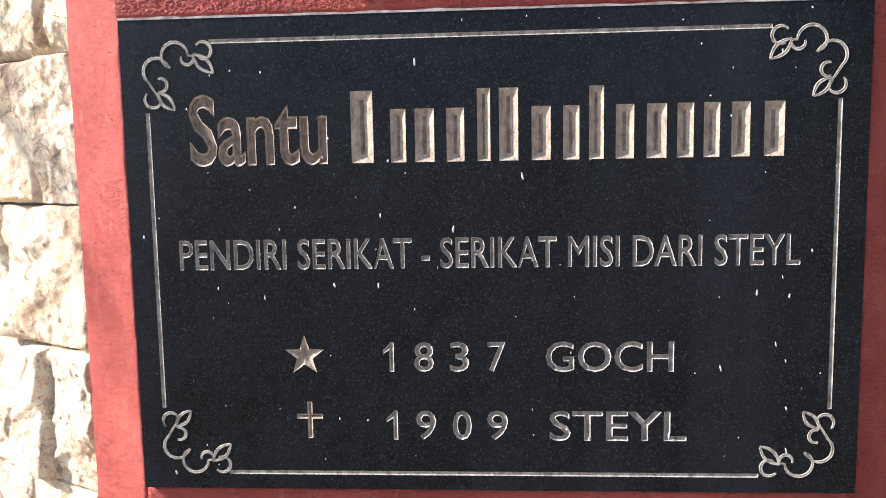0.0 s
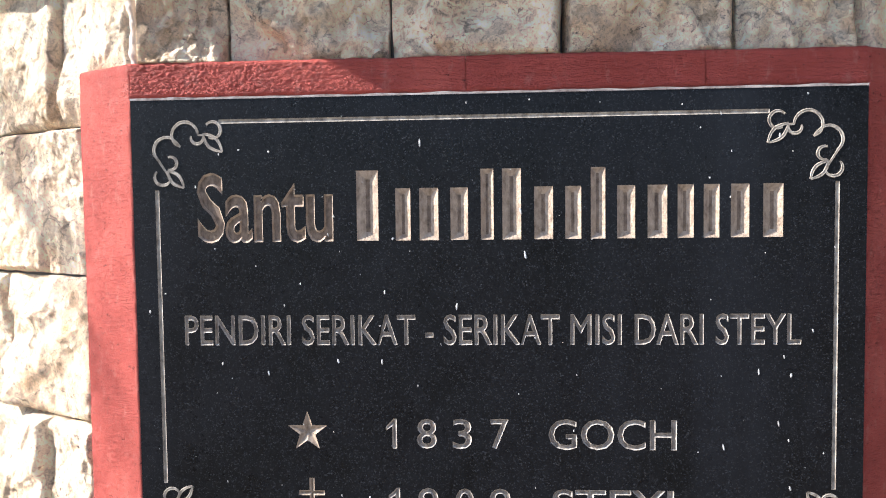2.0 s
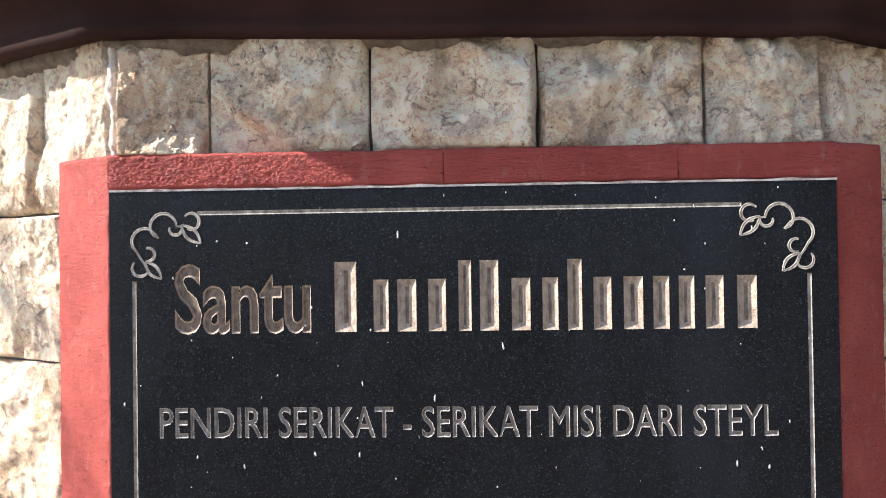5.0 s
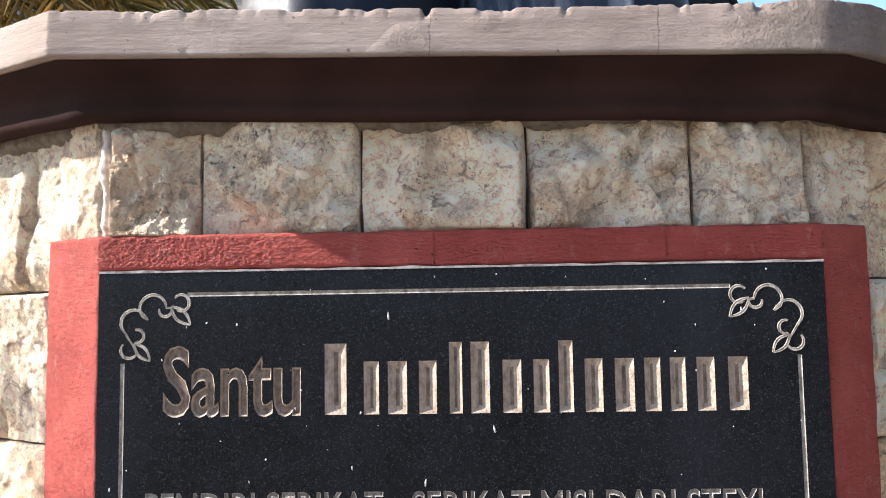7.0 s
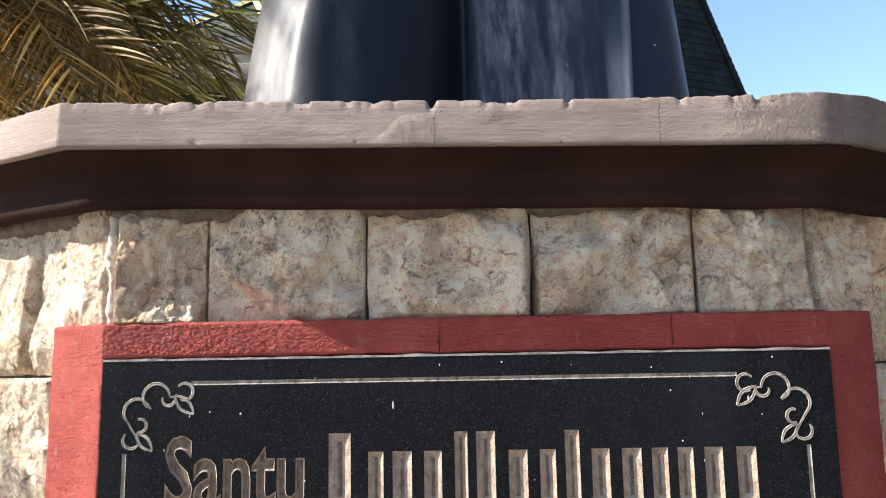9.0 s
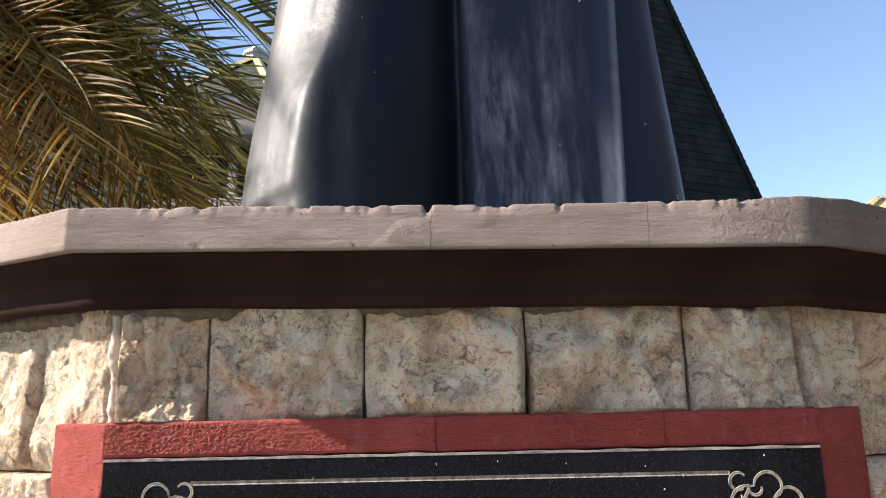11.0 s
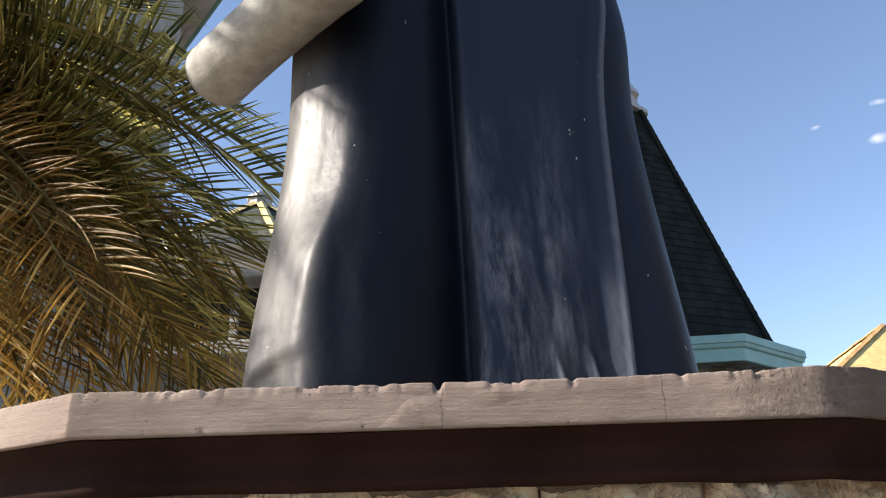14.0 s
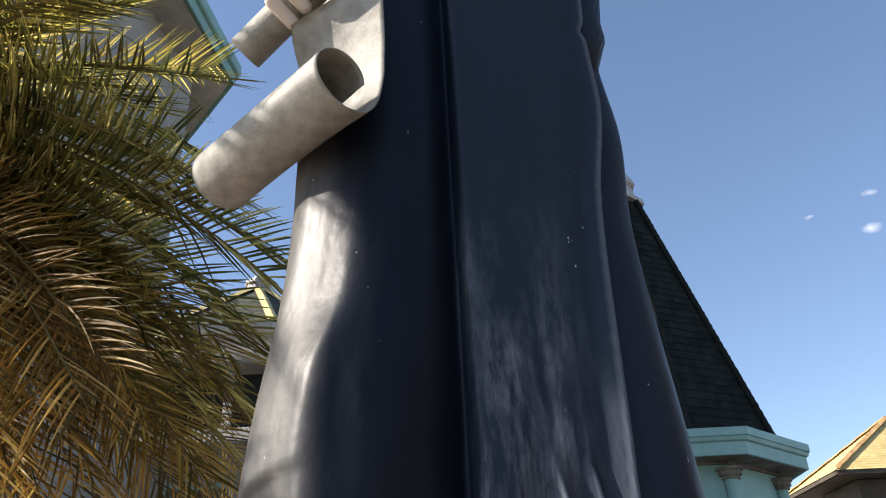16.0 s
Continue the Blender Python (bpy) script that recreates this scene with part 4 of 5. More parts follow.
def build_plaque():
    plaque = empty("memorial_plaque", (0, 0.012, PL_LOW))
    tagged(plaque, "polished black granite memorial plaque with carved lettering in red surround", "plaque")
    inv = Matrix.Translation((0, -0.012, -PL_LOW))
    sunk = []  # (name, bmesh, material, label)
    # the first line: a title, then bars in place of the carved name
    first = bmesh.new()
    sunk.append(("title", text_groove("Santu", -0.2450, -0.1300, 1.3795, 1.4385, 0.0022, 0.002), GROOVE_TAN, "tan carved letter"))
    tall, low = 1.4385, 1.4235
    bars = ((-0.101, 0.033, tall), (-0.0715, 0.019, low), (-0.0500, 0.027, low), (-0.0250, 0.024, low), (-0.0020, 0.014, tall), (0.0180, 0.026, tall), (0.0440, 0.026, low), (0.0680, 0.020, low),
            (0.0880, 0.017, tall), (0.1105, 0.024, low), (0.1355, 0.027, low), (0.1580, 0.020, low), (0.1785, 0.019, low), (0.2010, 0.024, low), (0.2270, 0.027, low))
    for mid, wide, zt in bars:
        a, b = mid - wide * 0.20 - 0.0024, mid + wide * 0.20 + 0.0024
        g = poly_groove([(a, 1.3805), (b, 1.3805), (b, zt), (a, zt)], 0.0034, (b - a) * 0.40)
        me = bpy.data.meshes.new("bar")
        g.to_mesh(me)
        g.free()
        first.from_mesh(me)
        bpy.data.meshes.remove(me)
    sunk.append(("carved_bars", first, GROOVE_TAN, "tan carved bar"))
    sunk.append(("inscription", text_groove("PENDIRI SERIKAT - SERIKAT MISI DARI STEYL", -0.2585, 0.2500, 1.2930, 1.3188, 0.0012), GROOVE_GREY, "pale carved capital letter"))
    for ch, a, b, z0 in (("1", -0.0885, -0.0795, 1.2058), ("8", -0.0625, -0.0460, 1.2058), ("3", -0.0325, -0.0165, 1.2058), ("7", -0.0010, 0.0140, 1.2058),
                         ("1", -0.0870, -0.0775, 1.1470), ("9", -0.0620, -0.0450, 1.1470), ("0", -0.0310, -0.0150, 1.1470), ("9", -0.0020, 0.0155, 1.1470)):
        if ch == "1":
            h, st, t = 0.0252, 0.0037, z0 + 0.0252
            one = [(b - st, z0), (b, z0), (b, t), (b - st * 0.75, t), (b - st * 1.35, t - h * 0.11), (a, t - h * 0.26), (a, t - h * 0.40), (b - st, t - h * 0.25)]
            sunk.append(("numeral", poly_groove(one, 0.0012, 0.0011), GROOVE_GREY, ""))
        else:
            sunk.append(("numeral", text_groove(ch, a, b, z0, z0 + 0.0252, 0.0012), GROOVE_GREY, ""))
    sunk.append(("inscription", text_groove("GOCH", 0.0470, 0.1515, 1.2055, 1.2312, 0.0012), GROOVE_GREY, ""))
    sunk.append(("inscription", text_groove("STEYL", 0.0500, 0.1625, 1.1465, 1.1722, 0.0012), GROOVE_GREY, ""))
    sunk.append(("star", star_groove(-0.1552, 1.2195, 0.0178, 0.0042), GROOVE_TAN, "five-pointed carved star"))
    cx, s = -0.1524, 0.0021
    cross = [(cx - s, 1.1480), (cx + s, 1.1480), (cx + s, 1.1672 - s), (cx + 0.0110, 1.1672 - s), (cx + 0.0110, 1.1672 + s), (cx + s, 1.1672 + s), (cx + s, 1.1800), (cx - s, 1.1800), (cx - s, 1.1672 + s), (cx - 0.0110, 1.1672 + s), (cx - 0.0110, 1.1672 - s), (cx - s, 1.1672 - s)]
    sunk.append(("cross", poly_groove(cross, 0.0016, 0.0015), GROOVE_TAN, "small carved cross"))
    for x0, x1, z0, z1 in ((-0.2250, 0.2235, 1.4793, 1.4827), (-0.2245, 0.2215, 1.1158, 1.1192), (-0.2808, -0.2774, 1.1745, 1.4245), (0.2752, 0.2786, 1.1745, 1.4245)):
        sunk.append(("border_line", poly_groove([(x0, z0), (x1, z0), (x1, z1), (x0, z1)], 0.0010, 0.0012), LINE_PAINT, ""))
    # the polished face with every carving cut out of it
    face = bmesh.new()
    corner = [(-PL_X, 0, PL_LOW), (PL_X, 0, PL_LOW), (PL_X, 0, PL_HIGH), (-PL_X, 0, PL_HIGH)]
    seen = {}

    def vert(c):
        key = (round(c[0], 6), round(c[2], 6))
        if key not in seen:
            seen[key] = face.verts.new((c[0], 0, c[2]))
        return seen[key]
    edges = []
    for i in range(4):
        edges.append(face.edges.new((vert(corner[i]), vert(corner[(i + 1) % 4]))))
    for _, g, _, _ in sunk:
        for a, b in face_loops(g):
            va, vb = vert(a), vert(b)
            if va is not vb and face.edges.get((va, vb)) is None:
                edges.append(face.edges.new((va, vb)))
    bmesh.ops.triangle_fill(face, use_beauty=True, use_dissolve=False, edges=edges, normal=(0, -1, 0))
    for q in face.faces:
        if q.normal.y > 0:
            q.normal_flip()
    # edges of the slab
    cs = [vert(c) for c in corner]
    bk = [face.verts.new((c[0], 0.02, c[2])) for c in corner]
    for i in range(4):
        face.faces.new((cs[(i + 1) % 4], cs[i], bk[i], bk[(i + 1) % 4]))
    face.faces.new(bk)
    face.transform(inv)
    part("slab", face, GRANITE, plaque)
    for name, g, m, label in sunk:
        g.transform(inv)
        bmesh.ops.recalc_face_normals(g, faces=g.faces)
        # sunk floors take the shaded copy, sloping walls keep the pale one
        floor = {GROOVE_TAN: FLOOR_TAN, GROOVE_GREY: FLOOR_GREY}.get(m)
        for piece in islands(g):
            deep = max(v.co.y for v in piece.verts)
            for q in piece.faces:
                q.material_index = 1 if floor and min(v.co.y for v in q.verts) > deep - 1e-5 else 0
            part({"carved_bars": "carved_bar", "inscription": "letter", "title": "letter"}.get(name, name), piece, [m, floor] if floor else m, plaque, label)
        g.free()
    strokes = flourish_strokes()
    for fx, fz in ((1, 1), (-1, 1), (-1, -1), (1, -1)):
        bm = bmesh.new()
        for pts in strokes:
            q = []
            for a, b in pts:
                x, z = 0.2115 + a * 0.0001476 - 0.0005, 1.492 + b * 0.0001472
                z = z if fz > 0 else 1.1178 + (1.4805 - z)
                q.append((x * fx, z))
            ribbon(bm, q, 0.00155, 0.0007)
        bm.transform(inv)
        bmesh.ops.recalc_face_normals(bm, faces=bm.faces)
        part("corner_scroll", bm, LINE_PAINT, plaque, "pale carved corner scrollwork")
    # dried white drips and flecks
    rng = random.Random(11)
    bm = bmesh.new()
    spots = []
    for _ in range(260):
        x, z = rng.uniform(-0.292, 0.292), rng.uniform(1.11, 1.495)
        if len(spots) > 95 or any(abs(x - sx) + abs(z - sz) < 0.020 for sx, sz in spots):
            continue
        spots.append((x, z))
        w = rng.uniform(0.0003, 0.0009)
        h = w * rng.choice((1.0, 1.3, 2.5, 3.6))
        if rng.random() < 0.35:
            w, h = w * 0.6, h * 0.6
        lean = rng.uniform(-0.25, 0.15)
        c = bm.verts.new((x, -0.0007, z))
        ring = []
        for i in range(8):
            a = i * math.pi / 4
            px, pz = w * math.cos(a) * rng.uniform(0.8, 1.2), h * math.sin(a) * rng.uniform(0.8, 1.2)
            ring.append(bm.verts.new((x + px + lean * pz, -0.0002, z + pz)))
        for i in range(8):
            bm.faces.new((c, ring[i], ring[(i + 1) % 8]))
    bm.transform(inv)
    bmesh.ops.recalc_face_normals(bm, faces=bm.faces)
    fl = part("paint_flecks", bm, FLECK, plaque, "dried white flecks and drips")
    fl["kind"] = "stuff"
    return plaque


build_plaque()


# ---- the statue ----
STATUE_Y = 0.77


# facets of the robe's plan: bearing from the front (negative towards the sun) and distance from the axis
FACETS = ((7, 0.320), (13, 0.286), (30, 0.332), (56, 0.388), (88, 0.405), (125, 0.37), (180, 0.33), (-135, 0.36), (-112, 0.392), (-80, 0.398))


def robe_radius(phi, sharp, rise):
    """The plan's radius at a bearing; the front left facet widens and its neighbour swings forward with height (rise 0 to 1)."""
    s = 0.0
    swing = smooth01(0.30, 0.68, rise)
    for bearing, d in FACETS + ((-45 + 10 * swing, 0.4250 - 0.029 * swing),):
        d += (0.030 * rise - 0.008) if bearing == 7 else 0.0
        c = math.cos(radians(phi - bearing))
        if c > 0.05:
            s += (c / d) ** sharp
    return s ** (-1.0 / sharp)


def build_statue():
    verts, faces, slots = [], [], []
    nt, nz, height = 480, 220, 1.85
    levels = 16
    radius = [[robe_radius(-180 + 360 * i / nt, 44 - 24 * q / levels - (22 - 24 * q / levels) * smooth01(-5, 12, -180 + 360 * i / nt), q / levels) for i in range(nt)] for q in range(levels + 1)]
    for j in range(nz + 1):
        z = height * j / nz
        top = smooth01(1.45, 1.80, z)
        kx = (1.0 - 0.135 * smooth01(0.0, 0.75, z) - 0.03 * smooth01(0.6, 1.25, z)) * (1 - 0.70 * top)
        left = 1.045 - 0.020 * smooth01(0.0, 0.5, z)
        right = 1.0 + 0.028 * smooth01(0.35, 0.9, z) * (1 - top)
        ky = (1.0 - 0.24 * smooth01(0.0, 0.75, z) - 0.06 * smooth01(0.6, 1.2, z)) * (1 - 0.55 * top)
        low = 1 - smooth01(0.15, 0.75, z)
        full = 1 - smooth01(1.3, 1.6, z)
        hem = 1 - smooth01(0.08, 0.19, z)
        up = min(levels - 1e-6, levels * smooth01(0.05, 0.75, z))
        r0, r1, mixr = radius[int(up)], radius[int(up) + 1], up - int(up)
        sleeve = 0.017 * bell(z, 0.93, 0.15) - 0.010 * bell(z, 1.165, 0.022)
        for i in range(nt):
            phi = -180 + 360 * i / nt
            r = radians(phi)
            mid = -2.0 - 1.0 * z
            d = -0.078 * bell(phi, mid, 10.0 if phi < mid else 3.4) * full
            d -= 0.010 * bell(phi, -14, 12) * low
            d -= 0.015 * smooth01(mid, mid + 3, phi) * (1 - smooth01(28, 60, phi)) * full
            d += 0.030 * bell(phi, 44 + 17 * z, 1.5 if phi < 44 + 17 * z else 4.5) * full - 0.042 * bell(phi, 52.5 + 17 * z, 5.5) * full
            d += 0.012 * bell(phi, 72 + 14 * z, 9) * full - 0.012 * bell(phi, 88 + 12 * z, 7) * full
            # two thin folds that run out at the hem
            d += 0.016 * bell(phi, 32.0 - 24 * z, 1.5) * hem - 0.014 * bell(phi, 36.0 - 24 * z, 2.6) * hem
            d += 0.016 * bell(phi, 40.4 - 12 * z, 1.2) * hem - 0.010 * bell(phi, 43.0 - 12 * z, 1.8) * hem
            d += 0.005 * bell(phi, 15 - 4 * z, 1.6) * hem
            # the hem kicks out over the foot
            ledge = 0.105 + 0.060 * smooth01(-72, -40, phi)
            d -= (0.010 + 0.22 * max(0.0, ledge - z)) * smooth01(ledge + 0.006, ledge - 0.014, z) * smooth01(-84, -64, phi) * smooth01(-32, -46, phi)
            d += 0.010 * math.sin(radians(phi * 7)) * (1 if abs(phi) > 100 else 0) * full
            p = Vector((math.sin(r) * 1.6, math.cos(r) * 1.6, z * 1.1))
            d += 0.005 * noise.noise(p * 2.2) + 0.0022 * noise.noise(Vector((p.x * 6, p.y * 6, p.z * 2.5)))
            d += 0.008 * noise.noise(Vector((p.x * 5, p.y * 5, p.z * 14))) * bell(z, 0.05, 0.06)
            d += 0.0030 * noise.noise(Vector((p.x * 9, p.y * 9, p.z * 6))) * bell(phi, -33, 8) * low
            rr = r0[i] + (r1[i] - r0[i]) * mixr + d
            sx = rr * math.sin(r)
            side = sleeve * smooth01(0.20, 0.34, sx)
            verts.append((0.018 - 0.006 * z + sx * kx * (right if sx > 0 else left) + side, -rr * math.cos(r) * ky, z))
    for j in range(nz):
        for i in range(nt):
            i2 = (i + 1) % nt
            faces.append((j * nt + i, j * nt + i2, (j + 1) * nt + i2, (j + 1) * nt + i))
            slots.append(0)
    faces.append([nz * nt + i for i in range(nt)])
    slots.append(0)
    faces.append([nt - 1 - i for i in range(nt)])
    slots.append(0)

    def tube(pts, radii, slot, n=20, squash=1.0):
        """A closed rounded tube along pts."""
        base = len(verts)
        m = len(pts)
        for k in range(m):
            t = (pts[min(m - 1, k + 1)] - pts[max(0, k - 1)]).normalized()
            side = t.cross(Vector((0, 0, 1)))
            side = side.normalized() if side.length > 0.05 else Vector((1, 0, 0))
            up = side.cross(t)
            for q in range(n):
                an = 2 * math.pi * q / n
                verts.append(tuple(pts[k] + side * math.cos(an) * radii[k] + up * math.sin(an) * radii[k] * squash))
        for k in range(m - 1):
            for q in range(n):
                q2 = (q + 1) % n
                faces.append((base + k * n + q, base + k * n + q2, base + (k + 1) * n + q2, base + (k + 1) * n + q))
                slots.append(slot)
        faces.append([base + n - 1 - q for q in range(n)])
        faces.append([base + (m - 1) * n + q for q in range(n)])
        slots.extend((slot, slot))

    def rounded(p, q, r, slot, squash=1.0, n=16):
        """A limb with round ends between two places."""
        p, q = Vector(p), Vector(q)
        pts, rad = [], []
        for k in range(15):
            t = k / 14
            e = min(t, 1 - t) * (q - p).length / r
            pts.append(p.lerp(q, t))
            rad.append(r * math.sqrt(max(0.02, 1 - (1 - min(1, e)) ** 2)))
        tube(pts, rad, slot, n, squash)

    O = Vector((0, STATUE_Y, CAP_TOP))
    # sleeves
    tube([Vector((0.30, 0.02, 1.60)), Vector((0.335, 0.0, 1.38)), Vector((0.335, -0.02, 1.22)), Vector((0.322, -0.03, 1.12)), Vector((0.30, -0.03, 1.07))], [0.09, 0.075, 0.062, 0.045, 0.012], 0)
    tube([Vector((-0.28, 0.02, 1.60)), Vector((-0.33, -0.08, 1.46)), Vector((-0.30, -0.17, 1.38)), Vector((-0.2982, -0.1089, 1.4443))], [0.09, 0.09, 0.080, 0.055], 0)
    # the scroll: a sheet that hangs from an upper roll and curls up at its foot, placed to fit the camera's view
    A, B = Vector((-0.4920, -0.0622, 0.8499)), Vector((-0.1835, -0.3848, 0.8444))
    k_ax = (B - A).normalized()
    to_camera = Vector((0.2102, -0.7748, -0.5962))
    n_ax = (to_camera - k_ax * to_camera.dot(k_ax)).normalized()
    w_ax = n_ax.cross(k_ax)
    w_ax = w_ax if w_ax.z > 0 else -w_ax
    up0, up1 = Vector((-0.3558, -0.2558, 1.0629)), Vector((-0.1230, -0.3000, 1.2050))
    turn, rise, ln = 80, 26, 40
    m = turn + 1 + rise
    thick = 0.0026
    sheet = []
    for s in range(ln + 1):
        u = s / ln
        row = []
        for q in range(turn + 1):
            t = q / turn
            ang = radians(235 - 335 * t)
            rad = (0.0737 - 0.0145 * u) * (0.80 + 0.20 * t) + 0.0225 * smooth01(0.66, 1.0, t) * u * u
            row.append(A.lerp(B, u) + n_ax * rad * math.cos(ang) + w_ax * rad * math.sin(ang))
        foot = row[-1]
        on = smooth01(0.40, 0.52, u)
        head = up0.lerp(up1, max(0.0, (u - 0.42) / 0.58))
        for q in range(1, rise + 1):
            t = q / rise * on
            knee = foot - n_ax * (0.107 - 0.040 * smooth01(0.5, 1.0, u))
            row.append(foot * (1 - t) ** 2 + knee * 2 * t * (1 - t) + head * t * t)
        sheet.append(row)
    base = len(verts)
    for layer in (0, 1):
        for s in range(ln + 1):
            for q in range(m):
                e = sheet[s][q]
                ta = sheet[s][min(m - 1, q + 1)] - sheet[s][max(0, q - 1)]
                tb = sheet[min(ln, s + 1)][q] - sheet[max(0, s - 1)][q]
                nn = ta.cross(tb)
                nn = nn.normalized() if nn.length > 1e-9 else n_ax
                wav = 0.0010 * noise.noise(e * 30)
                verts.append(tuple(e + nn * (thick * layer + wav)))
    half = (ln + 1) * m
    for s in range(ln):
        for q in range(m - 1):
            i = base + s * m + q
            faces.append((i, i + 1, i + 1 + m, i + m))
            faces.append((half + i, half + i + m, half + i + 1 + m, half + i + 1))
            slots.extend((1, 1))
    for s in (0, ln):
        for q in range(m - 1):
            i = base + s * m + q
            faces.append((i, i + 1, half + i + 1, half + i))
            slots.append(1)
    for q in (0, m - 1):
        for s in range(ln):
            i = base + s * m + q
            faces.append((i, i + m, half + i + m, half + i))
            slots.append(1)
    # the upper roll and what grips it
    ra, rb = Vector((-0.4346, -0.1741, 1.0992)), Vector((-0.1747, -0.2999, 1.2831))
    tube([ra.lerp(rb, s / 8) for s in range(9)], [0.041] * 9, 1, 24)
    rk = (rb - ra).normalized()
    rn = (to_camera - rk * to_camera.dot(rk)).normalized()
    rw = rn.cross(rk)
    rw = rw if rw.z > 0 else -rw
    for s in range(4):
        g = ra.lerp(rb, 0.36 + 0.125 * s)
        rounded(g + rn * 0.037 + rw * 0.050, g + rn * 0.043 - rw * (0.043 - 0.005 * s), 0.0158, 2, n=14)
    g = ra.lerp(rb, 0.55)
    rounded(g + rw * 0.067 - rk * 0.055 + rn * 0.005, g + rw * 0.067 + rk * 0.066 + rn * 0.005, 0.039, 2)
    # plain shoulders and head
    rounded((-0.17, 0, 1.68), (0.17, 0, 1.68), 0.13, 0)
    rounded((0, -0.02, 1.84), (0, -0.03, 2.06), 0.095, 2, 1.0, 24)
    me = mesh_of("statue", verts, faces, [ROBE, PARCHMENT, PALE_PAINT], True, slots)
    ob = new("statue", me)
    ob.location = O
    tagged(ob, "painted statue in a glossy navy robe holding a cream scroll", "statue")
    return ob


build_statue()


# ---- the palm ----
def frond_mesh(rng, leaf, reach, drop, arch, lean, limp, blade):
    """A feather leaf arching from the origin along +x: a tapered rib and two rows of folded leaflets."""
    verts, faces, slots = [], [], []
    n = 26
    bow = rng.uniform(-0.12, 0.12) * reach
    pts = []
    for i in range(n + 1):
        t = i / n
        pts.append(Vector((reach * (1.04 * t * (1 - t) + t * t), bow * t * t, 2 * arch * t * (1 - t) + drop * t * t)))
    length = sum((pts[i + 1] - pts[i]).length for i in range(n))
    for i, q in enumerate(pts):
        t = i / n
        w = 0.018 * (1 - t) ** 0.8 + 0.003
        tang = (pts[min(n, i + 1)] - pts[max(0, i - 1)]).normalized()
        side = tang.cross(Vector((0, 0, 1))).normalized()
        up = side.cross(tang)
        for a, u in ((-1, 0), (0, 0.8), (1, 0), (0, -0.6)):
            verts.append(tuple(q + side * w * a + up * w * u))
    for i in range(n):
        for k in range(4):
            faces.append((i * 4 + k, i * 4 + (k + 1) % 4, (i + 1) * 4 + (k + 1) % 4, (i + 1) * 4 + k))
            slots.append(1)
    count = int(length * 26)
    for k in range(count):
        for sgn in (-1, 1):
            if rng.random() < 0.05:
                continue
            t = 0.16 + 0.83 * (k + rng.random() * 0.35) / count
            i = min(n - 1, int(t * n))
            q = pts[i].lerp(pts[i + 1], t * n - i)
            tang = (pts[i + 1] - pts[i]).normalized()
            side = tang.cross(Vector((0, 0, 1))).normalized()
            up = side.cross(tang)
            side, up = side * math.cos(radians(lean)) + up * math.sin(radians(lean)), up * math.cos(radians(lean)) - side * math.sin(radians(lean))
            side = side * sgn
            prof = 0.25 + 0.75 * math.sin(math.pi * min(1.0, 0.10 + 0.80 * t)) ** 0.6
            ll = (0.48 + 0.08 * rng.random()) * prof
            d0 = (side * rng.uniform(0.70, 0.90) + tang * (0.40 + 0.45 * t + rng.uniform(-0.05, 0.05)) + up * rng.uniform(0.10, 0.34)).normalized()
            sag = limp * rng.uniform(0.5, 1.4)
            if rng.random() < 0.04:
                sag += 0.9
            w = blade * rng.uniform(0.8, 1.2)
            row = None
            c = q.copy()
            for m in range(5):
                u = m / 4
                dr = (d0 + Vector((0, 0, -1)) * sag * (0.25 + u)).normalized()
                if m:
                    c = c + dr * ll / 4
                flat = dr.cross(up)
                flat = flat.normalized() if flat.length > 0.05 else side
                wv = w * (0.60 + 1.1 * u - 1.66 * u * u) if m < 4 else 0.0008
                b = len(verts)
                dip = dr.cross(flat) * wv * 0.5
                verts.extend((tuple(c + flat * wv - dip), tuple(c + dip), tuple(c - flat * wv - dip)))
                if row is not None:
                    faces.append((row, row + 1, b + 1, b))
                    faces.append((row + 1, row + 2, b + 2, b + 1))
                    slots.extend((0, 0))
                row = b
    return mesh_of("frond", verts, faces, [leaf, RACHIS], False, slots)


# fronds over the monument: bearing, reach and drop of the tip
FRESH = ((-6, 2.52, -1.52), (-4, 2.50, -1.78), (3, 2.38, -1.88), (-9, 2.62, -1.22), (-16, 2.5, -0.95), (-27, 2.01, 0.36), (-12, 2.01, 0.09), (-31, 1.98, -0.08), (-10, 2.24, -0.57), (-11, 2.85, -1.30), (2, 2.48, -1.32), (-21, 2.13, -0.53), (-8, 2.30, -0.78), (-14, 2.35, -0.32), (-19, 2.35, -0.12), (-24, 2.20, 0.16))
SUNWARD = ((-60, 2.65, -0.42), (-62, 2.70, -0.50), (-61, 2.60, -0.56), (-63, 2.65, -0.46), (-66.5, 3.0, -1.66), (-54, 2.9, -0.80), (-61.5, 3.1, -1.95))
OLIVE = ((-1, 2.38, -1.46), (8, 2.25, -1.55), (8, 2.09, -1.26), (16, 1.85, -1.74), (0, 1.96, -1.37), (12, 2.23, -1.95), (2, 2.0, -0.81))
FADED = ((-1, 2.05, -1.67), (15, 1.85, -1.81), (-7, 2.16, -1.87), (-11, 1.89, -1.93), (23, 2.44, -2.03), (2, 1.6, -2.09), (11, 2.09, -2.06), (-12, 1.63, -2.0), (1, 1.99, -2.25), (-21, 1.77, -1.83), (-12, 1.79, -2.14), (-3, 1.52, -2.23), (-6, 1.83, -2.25))


